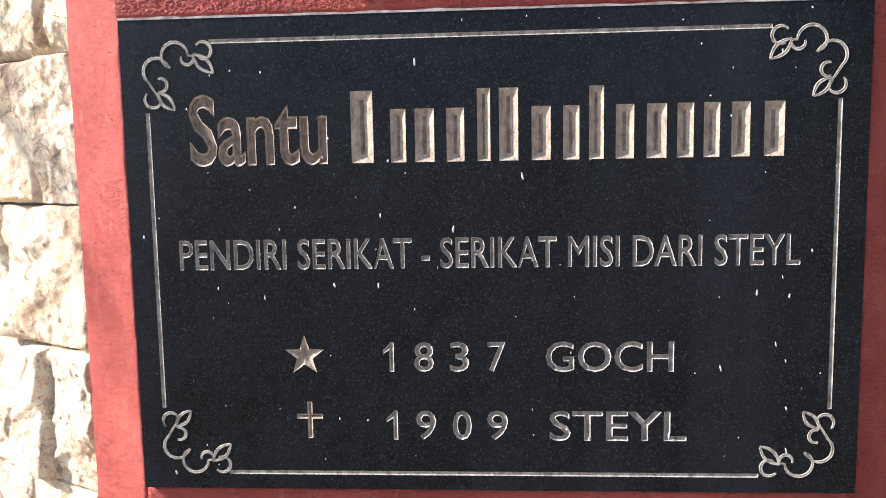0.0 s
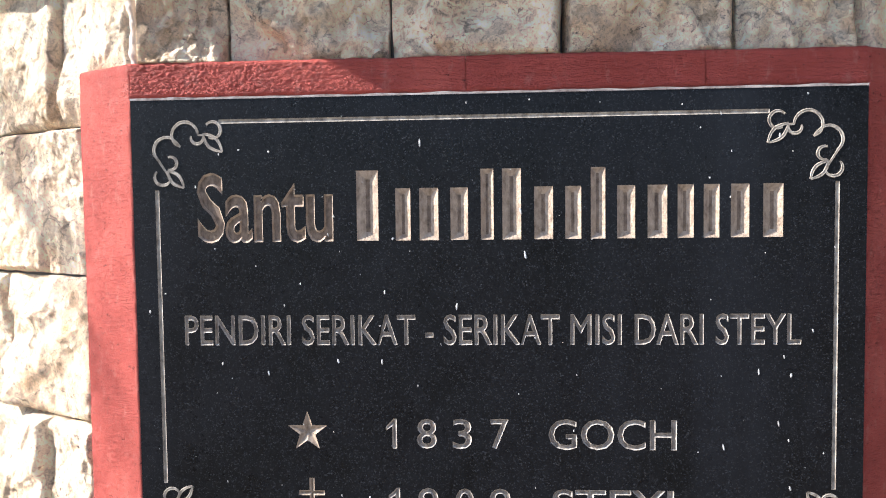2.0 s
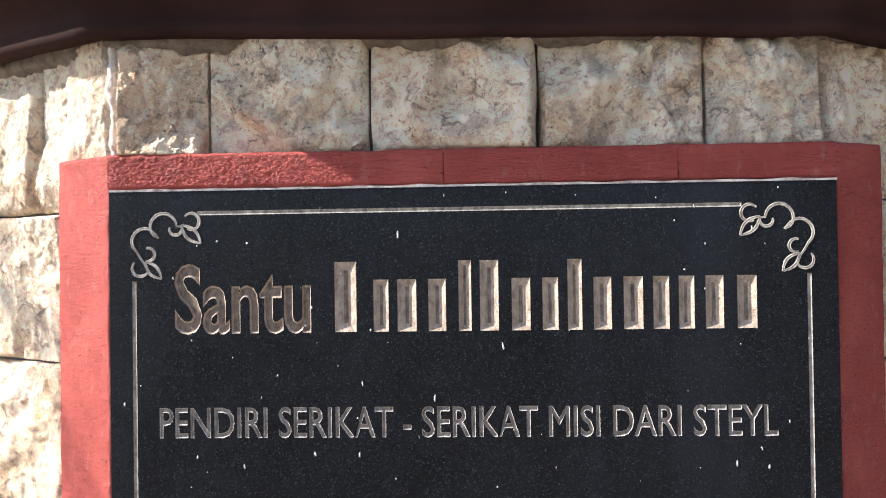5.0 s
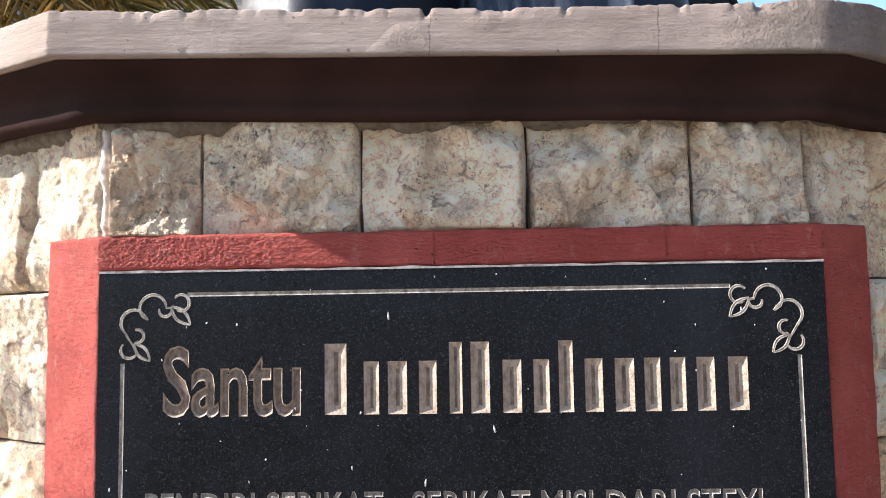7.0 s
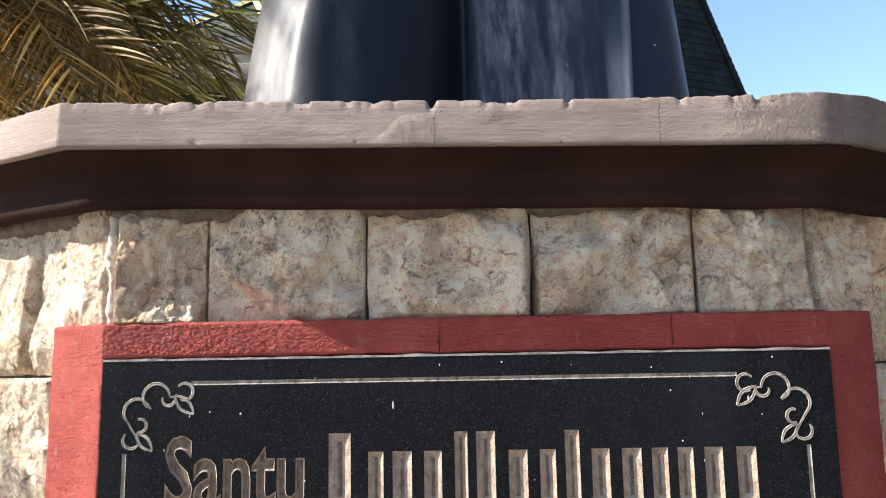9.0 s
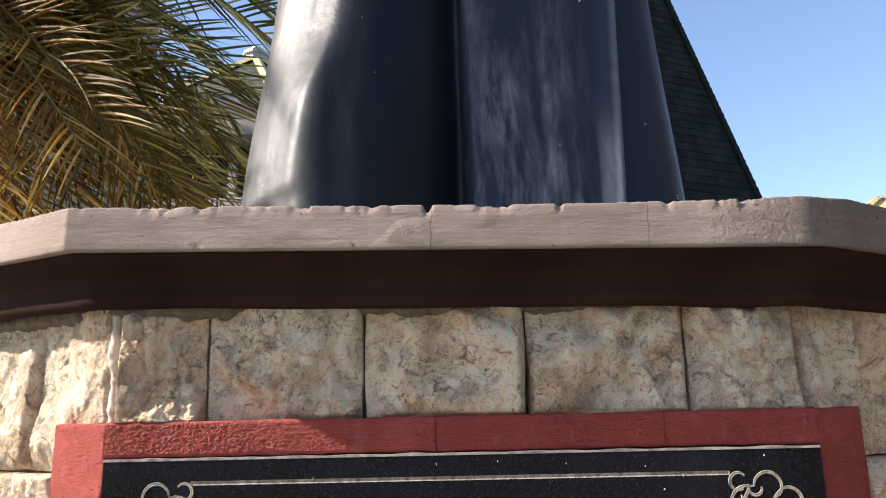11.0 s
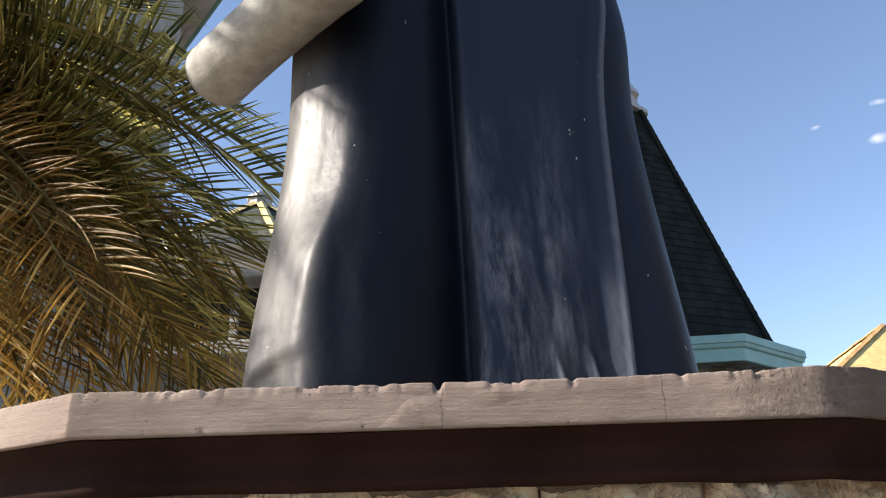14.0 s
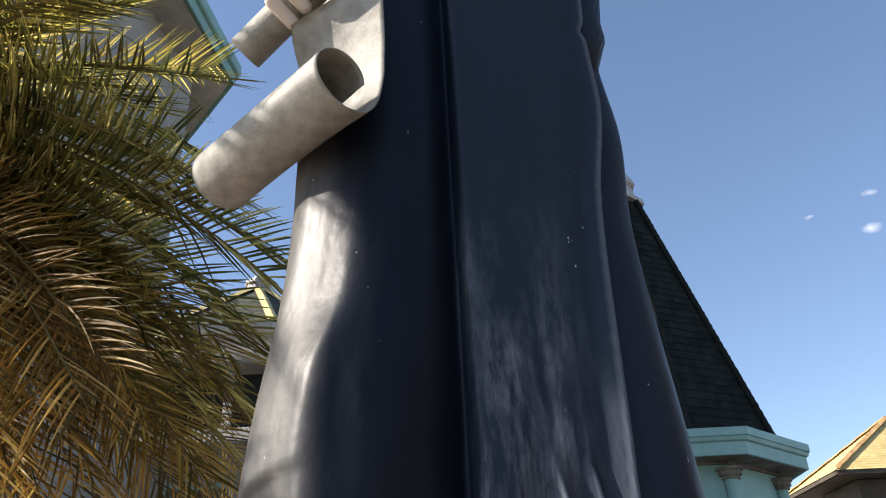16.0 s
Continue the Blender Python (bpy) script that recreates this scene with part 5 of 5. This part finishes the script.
def build_palm():
    root = empty("palm_tree", (PALM.x, PALM.y, 0))
    tagged(root, "feathery palm with drooping olive-green and browning fronds", "palm tree")
    verts, faces = [], []
    n, rows = 20, 60
    for j in range(rows + 1):
        z = PALM.z * j / rows
        r = 0.17 - 0.03 * j / rows + 0.012 * (j % 2) + 0.05 * (1 - j / rows) ** 6
        for i in range(n):
            a = 2 * math.pi * i / n
            q = 1 + 0.06 * noise.noise(Vector((math.cos(a) * 2, math.sin(a) * 2, z * 5)))
            verts.append((r * q * math.cos(a), r * q * math.sin(a), z))
    for j in range(rows):
        for i in range(n):
            faces.append((j * n + i, j * n + (i + 1) % n, (j + 1) * n + (i + 1) % n, (j + 1) * n + i))
    faces.append([rows * n + i for i in range(n)])
    part("trunk", mesh_of("trunk", verts, faces, BARK, True), None, root, "ringed grey-brown trunk")

    def grow(deg, reach, drop, arch, leaf, lean, limp, blade, label=""):
        rng = random.Random(int(1000 * reach + 77 * deg + 311 * drop))
        ob = part("frond", frond_mesh(rng, leaf, reach, drop, arch, lean, limp, blade), None, root, label)
        ob.matrix_local = Matrix.Translation((0, 0, PALM.z - 0.03)) @ Matrix.Rotation(radians(deg), 4, "Z")

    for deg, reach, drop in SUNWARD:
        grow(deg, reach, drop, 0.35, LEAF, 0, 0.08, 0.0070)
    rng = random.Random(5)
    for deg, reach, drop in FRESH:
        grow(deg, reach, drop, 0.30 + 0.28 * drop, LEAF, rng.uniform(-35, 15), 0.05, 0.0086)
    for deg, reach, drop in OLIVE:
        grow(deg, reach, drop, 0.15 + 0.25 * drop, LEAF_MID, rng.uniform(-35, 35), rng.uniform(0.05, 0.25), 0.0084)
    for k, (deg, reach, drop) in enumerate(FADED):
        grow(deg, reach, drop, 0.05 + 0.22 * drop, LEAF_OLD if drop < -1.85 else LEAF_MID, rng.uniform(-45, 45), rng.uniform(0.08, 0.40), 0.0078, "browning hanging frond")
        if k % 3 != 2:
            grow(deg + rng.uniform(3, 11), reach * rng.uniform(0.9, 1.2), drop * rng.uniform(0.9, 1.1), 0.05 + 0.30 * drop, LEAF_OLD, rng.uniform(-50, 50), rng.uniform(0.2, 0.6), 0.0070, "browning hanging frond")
    # the rest of the crown, turned away from the monument
    for k in range(18):
        level = k / 18
        deg = 45 + 230 * ((k * 0.618) % 1.0)
        grow(deg, 2.6 - 1.1 * abs(level - 0.4), 1.5 - 3.4 * level, 0.95 - 1.0 * level, LEAF if level < 0.6 else LEAF_OLD, rng.uniform(-30, 30), 0.15 + 0.4 * level, 0.009)
    return root


PALM = Vector((-3.4, 2.6, 4.38))
build_palm()


# ---- buildings behind ----
def shingled_cone(cx, cy, z0, z1, ap0, ap1, courses, per_side):
    """Eight sloping sides of lapped shingles, as verts and faces."""
    verts, faces = [], []
    for j in range(courses):
        t0, t1 = j / courses, (j + 1) / courses
        za, zb = z0 + (z1 - z0) * t0, z0 + (z1 - z0) * t1
        pa, pb = ap0 + (ap1 - ap0) * t0 + 0.012, ap0 + (ap1 - ap0) * t1
        ca, cb = octagon(pa, cx, cy), octagon(pb, cx, cy)
        for i in range(8):
            m = max(2, int(per_side * (1 - 0.75 * t0)))
            for k in range(m):
                u0, u1 = k / m + 0.0012, (k + 1) / m - 0.0012
                a0, a1 = ca[i].lerp(ca[(i + 1) % 8], u0), ca[i].lerp(ca[(i + 1) % 8], u1)
                b0, b1 = cb[i].lerp(cb[(i + 1) % 8], u0), cb[i].lerp(cb[(i + 1) % 8], u1)
                jag = 0.02 * noise.noise(Vector((k * 3.1, j * 2.7, i)))
                b = len(verts)
                verts.extend(((a0.x, a0.y, za - 0.006 + jag * 0.5), (a1.x, a1.y, za - 0.006 + jag * 0.5), (b1.x, b1.y, zb), (b0.x, b0.y, zb)))
                i0, i1 = a0.lerp(Vector((cx, cy, 0)), 0.02), a1.lerp(Vector((cx, cy, 0)), 0.02)
                verts.extend(((i0.x, i0.y, za - 0.006 + jag * 0.5), (i1.x, i1.y, za - 0.006 + jag * 0.5)))
                faces.append((b, b + 1, b + 2, b + 3))
                faces.append((b + 4, b + 5, b + 1, b))
    return verts, faces


def build_tower(name, cx, cy, z_top, ap, wall_mat, label, spire_h, piers=True, over=0.42, turn=0.0):
    """An octagonal turret: wall, corner piers, stepped cornice, spire and lantern."""
    tw = empty(name, (cx, cy, 0))
    tw.rotation_euler = (0, 0, turn)
    tagged(tw, label, "tower")
    wall_ap = ap - over
    v, f = octagon_sweep([(wall_ap, 0), (wall_ap, z_top - 0.36)], 0, 0)
    part("wall", mesh_of("wall", v, f, wall_mat), None, tw)
    prof = [(ap - 0.13, z_top - 0.36), (ap - 0.08, z_top - 0.37), (ap - 0.07, z_top - 0.36), (ap - 0.07, z_top - 0.19), (ap - 0.035, z_top - 0.17), (ap - 0.02, z_top - 0.12), (ap, z_top - 0.11), (ap, z_top), (ap - 0.45, z_top + 0.03)]
    if piers:
        v, f = octagon_sweep(prof, 0, 0)
        part("cornice", mesh_of("cornice", v, f, TEAL), None, tw, "teal stepped cornice")
        v, f = octagon_sweep([(wall_ap - 0.03, z_top - 0.40), (wall_ap + 0.04, z_top - 0.40), (wall_ap + 0.05, z_top - 0.365), (ap - 0.131, z_top - 0.355)], 0, 0)
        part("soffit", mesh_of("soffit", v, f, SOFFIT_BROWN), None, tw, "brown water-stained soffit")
    else:
        v, f = octagon_sweep([(wall_ap - 0.05, z_top - 0.37), (ap - 0.15, z_top - 0.37), (ap - 0.15, z_top - 0.30)], 0, 0)
        part("soffit", mesh_of("soffit", v, f, SOFFIT), None, tw, "water-stained grey soffit")
        v, f = octagon_sweep([(ap - 0.15, z_top - 0.33), (ap - 0.10, z_top - 0.37), (ap - 0.08, z_top - 0.37), (ap - 0.07, z_top - 0.20), (ap - 0.02, z_top - 0.19), (ap, z_top - 0.17), (ap, z_top), (ap - 0.5, z_top + 0.03)], 0, 0)
        part("fascia", mesh_of("fascia", v, f, TEAL), None, tw, "teal two-step fascia")
    cs = octagon(wall_ap + 0.03, 0, 0)
    for i in range(8):
        if not piers:
            break
        bm = bmesh.new()
        c = cs[i]
        prism(bm, [(c.x + 0.10 * math.cos(a), c.y + 0.10 * math.sin(a)) for a in [2 * math.pi * q / 12 for q in range(12)]], 0.0, z_top - 0.62)
        pier = part("pier", bm, TEAL, tw)
        bm = bmesh.new()
        for r, za, zb in ((0.13, z_top - 0.62, z_top - 0.57), (0.16, z_top - 0.57, z_top - 0.50), (0.19, z_top - 0.50, z_top - 0.46)):
            prism(bm, [(c.x + r * math.cos(a), c.y + r * math.sin(a)) for a in [2 * math.pi * q / 12 for q in range(12)]], za, zb)
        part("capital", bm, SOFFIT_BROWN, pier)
        n2 = octagon(wall_ap + 0.012, 0, 0)
        mid = n2[i].lerp(n2[(i + 1) % 8], 0.5)
        ang = math.atan2(mid.y, mid.x) + math.pi / 2
        bm = bmesh.new()
        box(bm, -0.35, 0.35, -0.03, 0.04, z_top - 2.9, z_top - 1.0, 0.01)
        win = part("window", bm, WHITE_TRIM, tw)
        win.matrix_local = Matrix.Translation((mid.x, mid.y, 0)) @ Matrix.Rotation(ang, 4, "Z")
        bm = bmesh.new()
        box(bm, -0.28, 0.28, -0.045, -0.02, z_top - 2.82, z_top - 1.08)
        part("pane", bm, GLASS_DARK, win)
    if spire_h:
        ap0, ap1 = (ap - 0.34, 0.47) if piers else (ap - 0.17, 0.46)
        v, f = shingled_cone(0, 0, z_top + 0.02, z_top + spire_h, ap0, ap1, 34, 12)
        sp = part("spire", mesh_of("spire", v, f, SPIRE), None, tw, "dark shingled spire")
        sp.rotation_euler = (0, 0, radians(27.4) if piers else 0)
        v, f = octagon_sweep([(ap0 - 0.03, z_top + 0.01), (ap1 - 0.03, z_top + spire_h)], 0, 0)
        part("sheathing", mesh_of("sheathing", v, f, SPIRE), None, sp)
        bot, top = octagon(ap0 + 0.03, 0, 0), octagon(ap1 + 0.03, 0, 0)
        for i in range(8):
            bm = bmesh.new()
            last = None
            for k in range(81):
                p = bot[i].lerp(top[i], k / 80)
                z = z_top + 0.03 + spire_h * k / 80
                r = 0.045 + 0.008 * (k % 2) + 0.006 * noise.noise(Vector((k * 0.7, i, 2)))
                row = [bm.verts.new((p.x + r * math.cos(q * math.pi / 4), p.y + r * math.sin(q * math.pi / 4), z)) for q in range(8)]
                if last:
                    for q in range(8):
                        bm.faces.new((last[q], last[(q + 1) % 8], row[(q + 1) % 8], row[q]))
                last = row
            part("hip_tiles", bm, SPIRE, sp)
        zt = z_top + spire_h
        v, f = octagon_sweep([(ap1 - 0.04, zt - 0.03), (ap1 + 0.12, zt - 0.02), (ap1 + 0.12, zt + 0.07), (ap1 + 0.02, zt + 0.10), (ap1 - 0.06, zt + 0.42), (ap1 + 0.02, zt + 0.45), (ap1, zt + 0.53), (0.06, zt + 1.4)], 0, 0)
        part("lantern", mesh_of("lantern", v, f, LEAD), None, tw, "grey metal lantern")
    return tw


build_tower("bell_tower", 3.12, 12.37, 4.42, 2.217, TEAL, "octagonal teal church turret with dark shingled spire", 4.85, over=0.52, turn=-0.0305)
build_tower("church_tower", -7.687, 7.737, 10.40, 4.25, SHADED_WALL, "tall cream octagonal church tower with teal eaves", 4.0, False, 0.67, -0.094)


def build_wing():
    wing = empty("church_wing", (-4.6, 15.9, 0))
    tagged(wing, "cream church pavilion with shingled roof and yellow hip caps", "church")
    eave_z, ap, apex_z = 7.70, 2.55, 9.62
    v, f = octagon_sweep([(ap - 0.45, 0), (ap - 0.45, eave_z - 0.10)], 0, 0)
    part("wall", mesh_of("wall", v, f, SHADED_WALL), None, wing)
    v, f = octagon_sweep([(ap - 0.46, eave_z - 0.55), (ap - 0.38, eave_z - 0.50), (ap - 0.36, eave_z - 0.18), (ap - 0.05, eave_z - 0.16), (ap, eave_z - 0.12), (ap, eave_z + 0.02), (ap - 0.1, eave_z + 0.04)], 0, 0)
    part("fascia", mesh_of("fascia", v, f, SHADED_TRIM), None, wing, "white moulded eaves")
    v, f = shingled_cone(0, 0, eave_z + 0.02, apex_z, ap + 0.02, 0.10, 24, 12)
    roof = part("roof", mesh_of("roof", v, f, ROOF_DARK), None, wing, "grey-green shingled roof")
    bot, top = octagon(ap + 0.05, 0, 0), octagon(0.12, 0, 0)
    for i in range(8):
        p, q = bot[i] + Vector((0, 0, eave_z)), top[i] + Vector((0, 0, apex_z))
        side = (q - p).cross(Vector((0, 0, 1))).normalized()
        bm = bmesh.new()
        vs = [bm.verts.new(c + side * w + Vector((0, 0, h))) for c in (p, q) for w, h in ((-0.11, 0.02), (0, 0.10), (0.11, 0.02))]
        bm.faces.new((vs[0], vs[1], vs[4], vs[3]))
        bm.faces.new((vs[1], vs[2], vs[5], vs[4]))
        part("hip_cap", bm, YELLOW, roof, "pale yellow hip capping")
    bm = bmesh.new()
    for r, za, zb in ((0.26, -0.08, 0.12), (0.31, 0.12, 0.19), (0.24, 0.19, 0.24), (0.12, 0.24, 0.34)):
        prism(bm, [(r * math.cos(a), r * math.sin(a)) for a in [math.pi / 4 * q2 for q2 in range(8)]], apex_z + za, apex_z + zb)
    part("finial", bm, LEAD, roof, "weathered stubby finial")
    return wing


build_wing()


def build_gallery():
    """The long two-storey range in front of the pavilion."""
    g = empty("church_gallery", (-6.0, 13.2, 0))
    tagged(g, "cream two-storey church gallery with dark openings and white ledge", "church")
    bm = bmesh.new()
    box(bm, -6.0, 5.4, 0.0, 0.35, 0, 5.25)
    part("wall", bm, SHADED_WALL, g)
    bm = bmesh.new()
    box(bm, -6.0, 5.4, -0.28, 0.45, 5.25, 5.52, 0.03)
    part("ledge", bm, SHADED_TRIM, g, "white moulded ledge")
    # a near-black sheet close behind the openings paints the shade inside
    bm = bmesh.new()
    box(bm, -6.0, 5.4, 0.46, 0.56, 5.4, 7.0)
    part("inside_shade", bm, GLASS_DARK, g, "near-black sheet standing in for the unlit gallery inside")
    for k in range(6):
        x = -5.2 + 1.74 * k
        bm = bmesh.new()
        box(bm, x - 0.07, x + 0.07, -0.02, 0.12, 5.52, 6.75, 0.01)
        part("mullion", bm, SHADED_TRIM, g)
    bm = bmesh.new()
    box(bm, -6.1, 5.5, -0.2, 0.5, 6.75, 7.05, 0.02)
    part("lintel", bm, SHADED_WALL, g)
    for k in range(5):
        x = -4.6 + 2.0 * k
        bm = bmesh.new()
        box(bm, x - 0.62, x + 0.62, -0.06, 0.03, 2.4, 4.6, 0.01)
        win = part("window", bm, TEAL, g, "teal framed window")
        for q in range(2):
            bm = bmesh.new()
            box(bm, x - 0.54 + q * 0.56, x - 0.02 + q * 0.56, -0.085, -0.05, 2.5, 4.5)
            part("pane", bm, GLASS_DARK, win)
    bm = bmesh.new()
    box(bm, -6.0, 5.4, -0.05, 0.0, 0.0, 2.1, 0.01)
    part("dado", bm, TEAL, g, "teal painted lower wall")


build_gallery()


def build_yellow_house():
    h = empty("yellow_roofed_house", (8.33, 17.23, 0))
    tagged(h, "two-storey building with a yellow painted hip roof", "house")
    ez, wide, deep = 5.2, 4.68, 3.2
    bm = bmesh.new()
    box(bm, 0.7, wide - 0.7, 0.6, deep - 0.6, 0, ez - 0.12)
    part("wall", bm, RUST, h, "brown rendered wall")
    eave = [Vector((0, 0, ez)), Vector((wide, 0, ez)), Vector((wide, deep, ez)), Vector((0, deep, ez))]
    tops = [Vector((wide / 2 + a, deep / 2 + b, ez + 1.51)) for a, b in ((-0.05, -0.05), (0.05, -0.05), (0.05, 0.05), (-0.05, 0.05))]
    verts, faces = [], []
    for s in range(4):
        e0, e1, t0, t1 = eave[s], eave[(s + 1) % 4], tops[s], tops[(s + 1) % 4]
        for j in range(22):
            a, c = j / 22, (j + 1) / 22
            b = len(verts)
            lift = Vector((0, 0, 0.003))
            verts.extend((e0.lerp(t0, a) + lift, e1.lerp(t1, a) + lift, e1.lerp(t1, c) - lift, e0.lerp(t0, c) - lift))
            faces.append((b, b + 1, b + 2, b + 3))
            if j:
                faces.append((b - 1, b - 2, b + 1, b))
    roof = part("roof", mesh_of("roof", verts, faces, YELLOW), None, h)
    for s in range(4):
        p, q = eave[s], tops[s]
        side = (q - p).cross(Vector((0, 0, 1))).normalized()
        bm = bmesh.new()
        rows = []
        for k in range(13):
            c = p.lerp(q, k / 12)
            z = 0.012 * (k % 2)
            rows.append([bm.verts.new(c + side * w + Vector((0, 0, u + z))) for w, u in ((-0.085, 0.015), (0, 0.075), (0.085, 0.015))])
        for a, b in zip(rows, rows[1:]):
            bm.faces.new((a[0], a[1], b[1], b[0]))
            bm.faces.new((a[1], a[2], b[2], b[1]))
        part("hip_cap", bm, HIP_RUST, roof, "weathered orange-brown hip capping")
    for x0, x1, y0, y1 in ((0.0, wide, 0.0, 0.06), (0.0, wide, deep - 0.06, deep), (0.0, 0.06, 0.065, deep - 0.065), (wide - 0.06, wide, 0.065, deep - 0.065)):
        bm = bmesh.new()
        box(bm, x0 + 0.02, x1 - 0.02, y0 + 0.02, y1 - 0.02 if y1 - y0 > 0.1 else y1, ez - 0.09, ez - 0.005)
        part("fascia", bm, RUST, h, "dark brown fascia board")
    bm = bmesh.new()
    box(bm, 0.08, wide - 0.08, 0.08, deep - 0.08, ez - 0.10, ez - 0.06)
    part("soffit", bm, RUST, h, "brown soffit")


build_yellow_house()


# ---- the plinth's stones, piece by piece ----
def build_stones():
    corners = octagon(STONE_AP, 0, 0, SIDES)
    last = SIDES - 1
    courses = []
    z = STONE_TOP
    for k in range(12):
        hgt = 0.1425 if k else 0.158
        courses.append((max(0.0, z - hgt), z))
        z -= hgt
        if z <= 0.02:
            break
    front = (-0.303, -0.2235, -0.082, 0.062, 0.2035, 0.303)
    rng = random.Random(21)
    far_v, far_f = [], []
    for ci, (z0, z1) in enumerate(courses):
        for s in range(SIDES):
            c0, c1 = corners[s], corners[(s + 1) % SIDES]
            length = (c1 - c0).length
            near = s in (0, 1, last)
            if s == 0 and ci == 0:
                cuts = [(v + 0.303) / 0.606 for v in front]
            elif ci == 0 and s == 1:
                cuts = [0.0, 0.120, 0.40, 0.70, 1.0]
            elif ci == 0 and s == last:
                cuts = [0.0, 0.26, 0.53, 0.792, 1.0]
            else:
                sh = 0.0 if (ci + s) % 2 == 0 else 0.11
                cuts = [0.0] + [0.25 * k + sh + rng.uniform(-0.03, 0.03) for k in range(0 if sh else 1, 4)] + [1.0]
            if RED_LOW < (z0 + z1) / 2 < RED_HIGH - 0.03:
                # the red side bands take the place of the stones next to the front corners
                cuts = [c for c in cuts if c > 0.20] if s == 1 else [c for c in cuts if c < 0.74] if s == last else cuts
                cuts = [0.104] + cuts if s == 1 else cuts + [0.872] if s == last else cuts
            # an open joint at the front corners
            if near:
                cuts[0] = max(cuts[0], 0.004) if s != last else cuts[0]
                cuts[-1] = min(cuts[-1], 0.996) if s != 1 else cuts[-1]
            ang = math.atan2((c1 - c0).y, (c1 - c0).x)
            for k in range(len(cuts) - 1):
                a, b = cuts[k], cuts[k + 1]
                # behind the red surround no stone is laid
                if s == 0 and RED_LOW < (z0 + z1) / 2 < RED_HIGH - 0.03:
                    continue
                # the front's top course stands on the red border
                base_z = max(z0, RED_HIGH - 0.004) if ci == 0 and s == 0 else z0
                w, hgt = (b - a) * length, z1 - base_z
                close = near and z1 > 0.9
                v, f = stone_mesh(w, hgt, (84 if ci == 0 else 56) if close else 5, ci * 100 + s * 10 + k, lean=0.0 if ci else 0.005, bold=0.75 if s == last else 1.3)
                mid = c0.lerp(c1, (a + b) / 2)
                m = Matrix.Translation((mid.x, mid.y, (base_z + z1) / 2)) @ Matrix.Rotation(ang, 4, "Z") @ Matrix.Translation((0, 0.001 if s == 0 and ci == 0 else 0.004, 0))
                if near:
                    ob = part("stone", mesh_of("stone", v, f, STONE, close), None, PLINTH)
                    ob.matrix_local = m
                else:
                    base = len(far_v)
                    far_v.extend([m @ Vector(p) for p in v])
                    far_f.extend([[base + q for q in ff] for ff in f])
    rest = part("stonework", mesh_of("stonework", far_v, far_f, STONE), None, PLINTH, "rock-faced stones of the rear sides")
    rest["kind"] = "stuff"


build_stones()
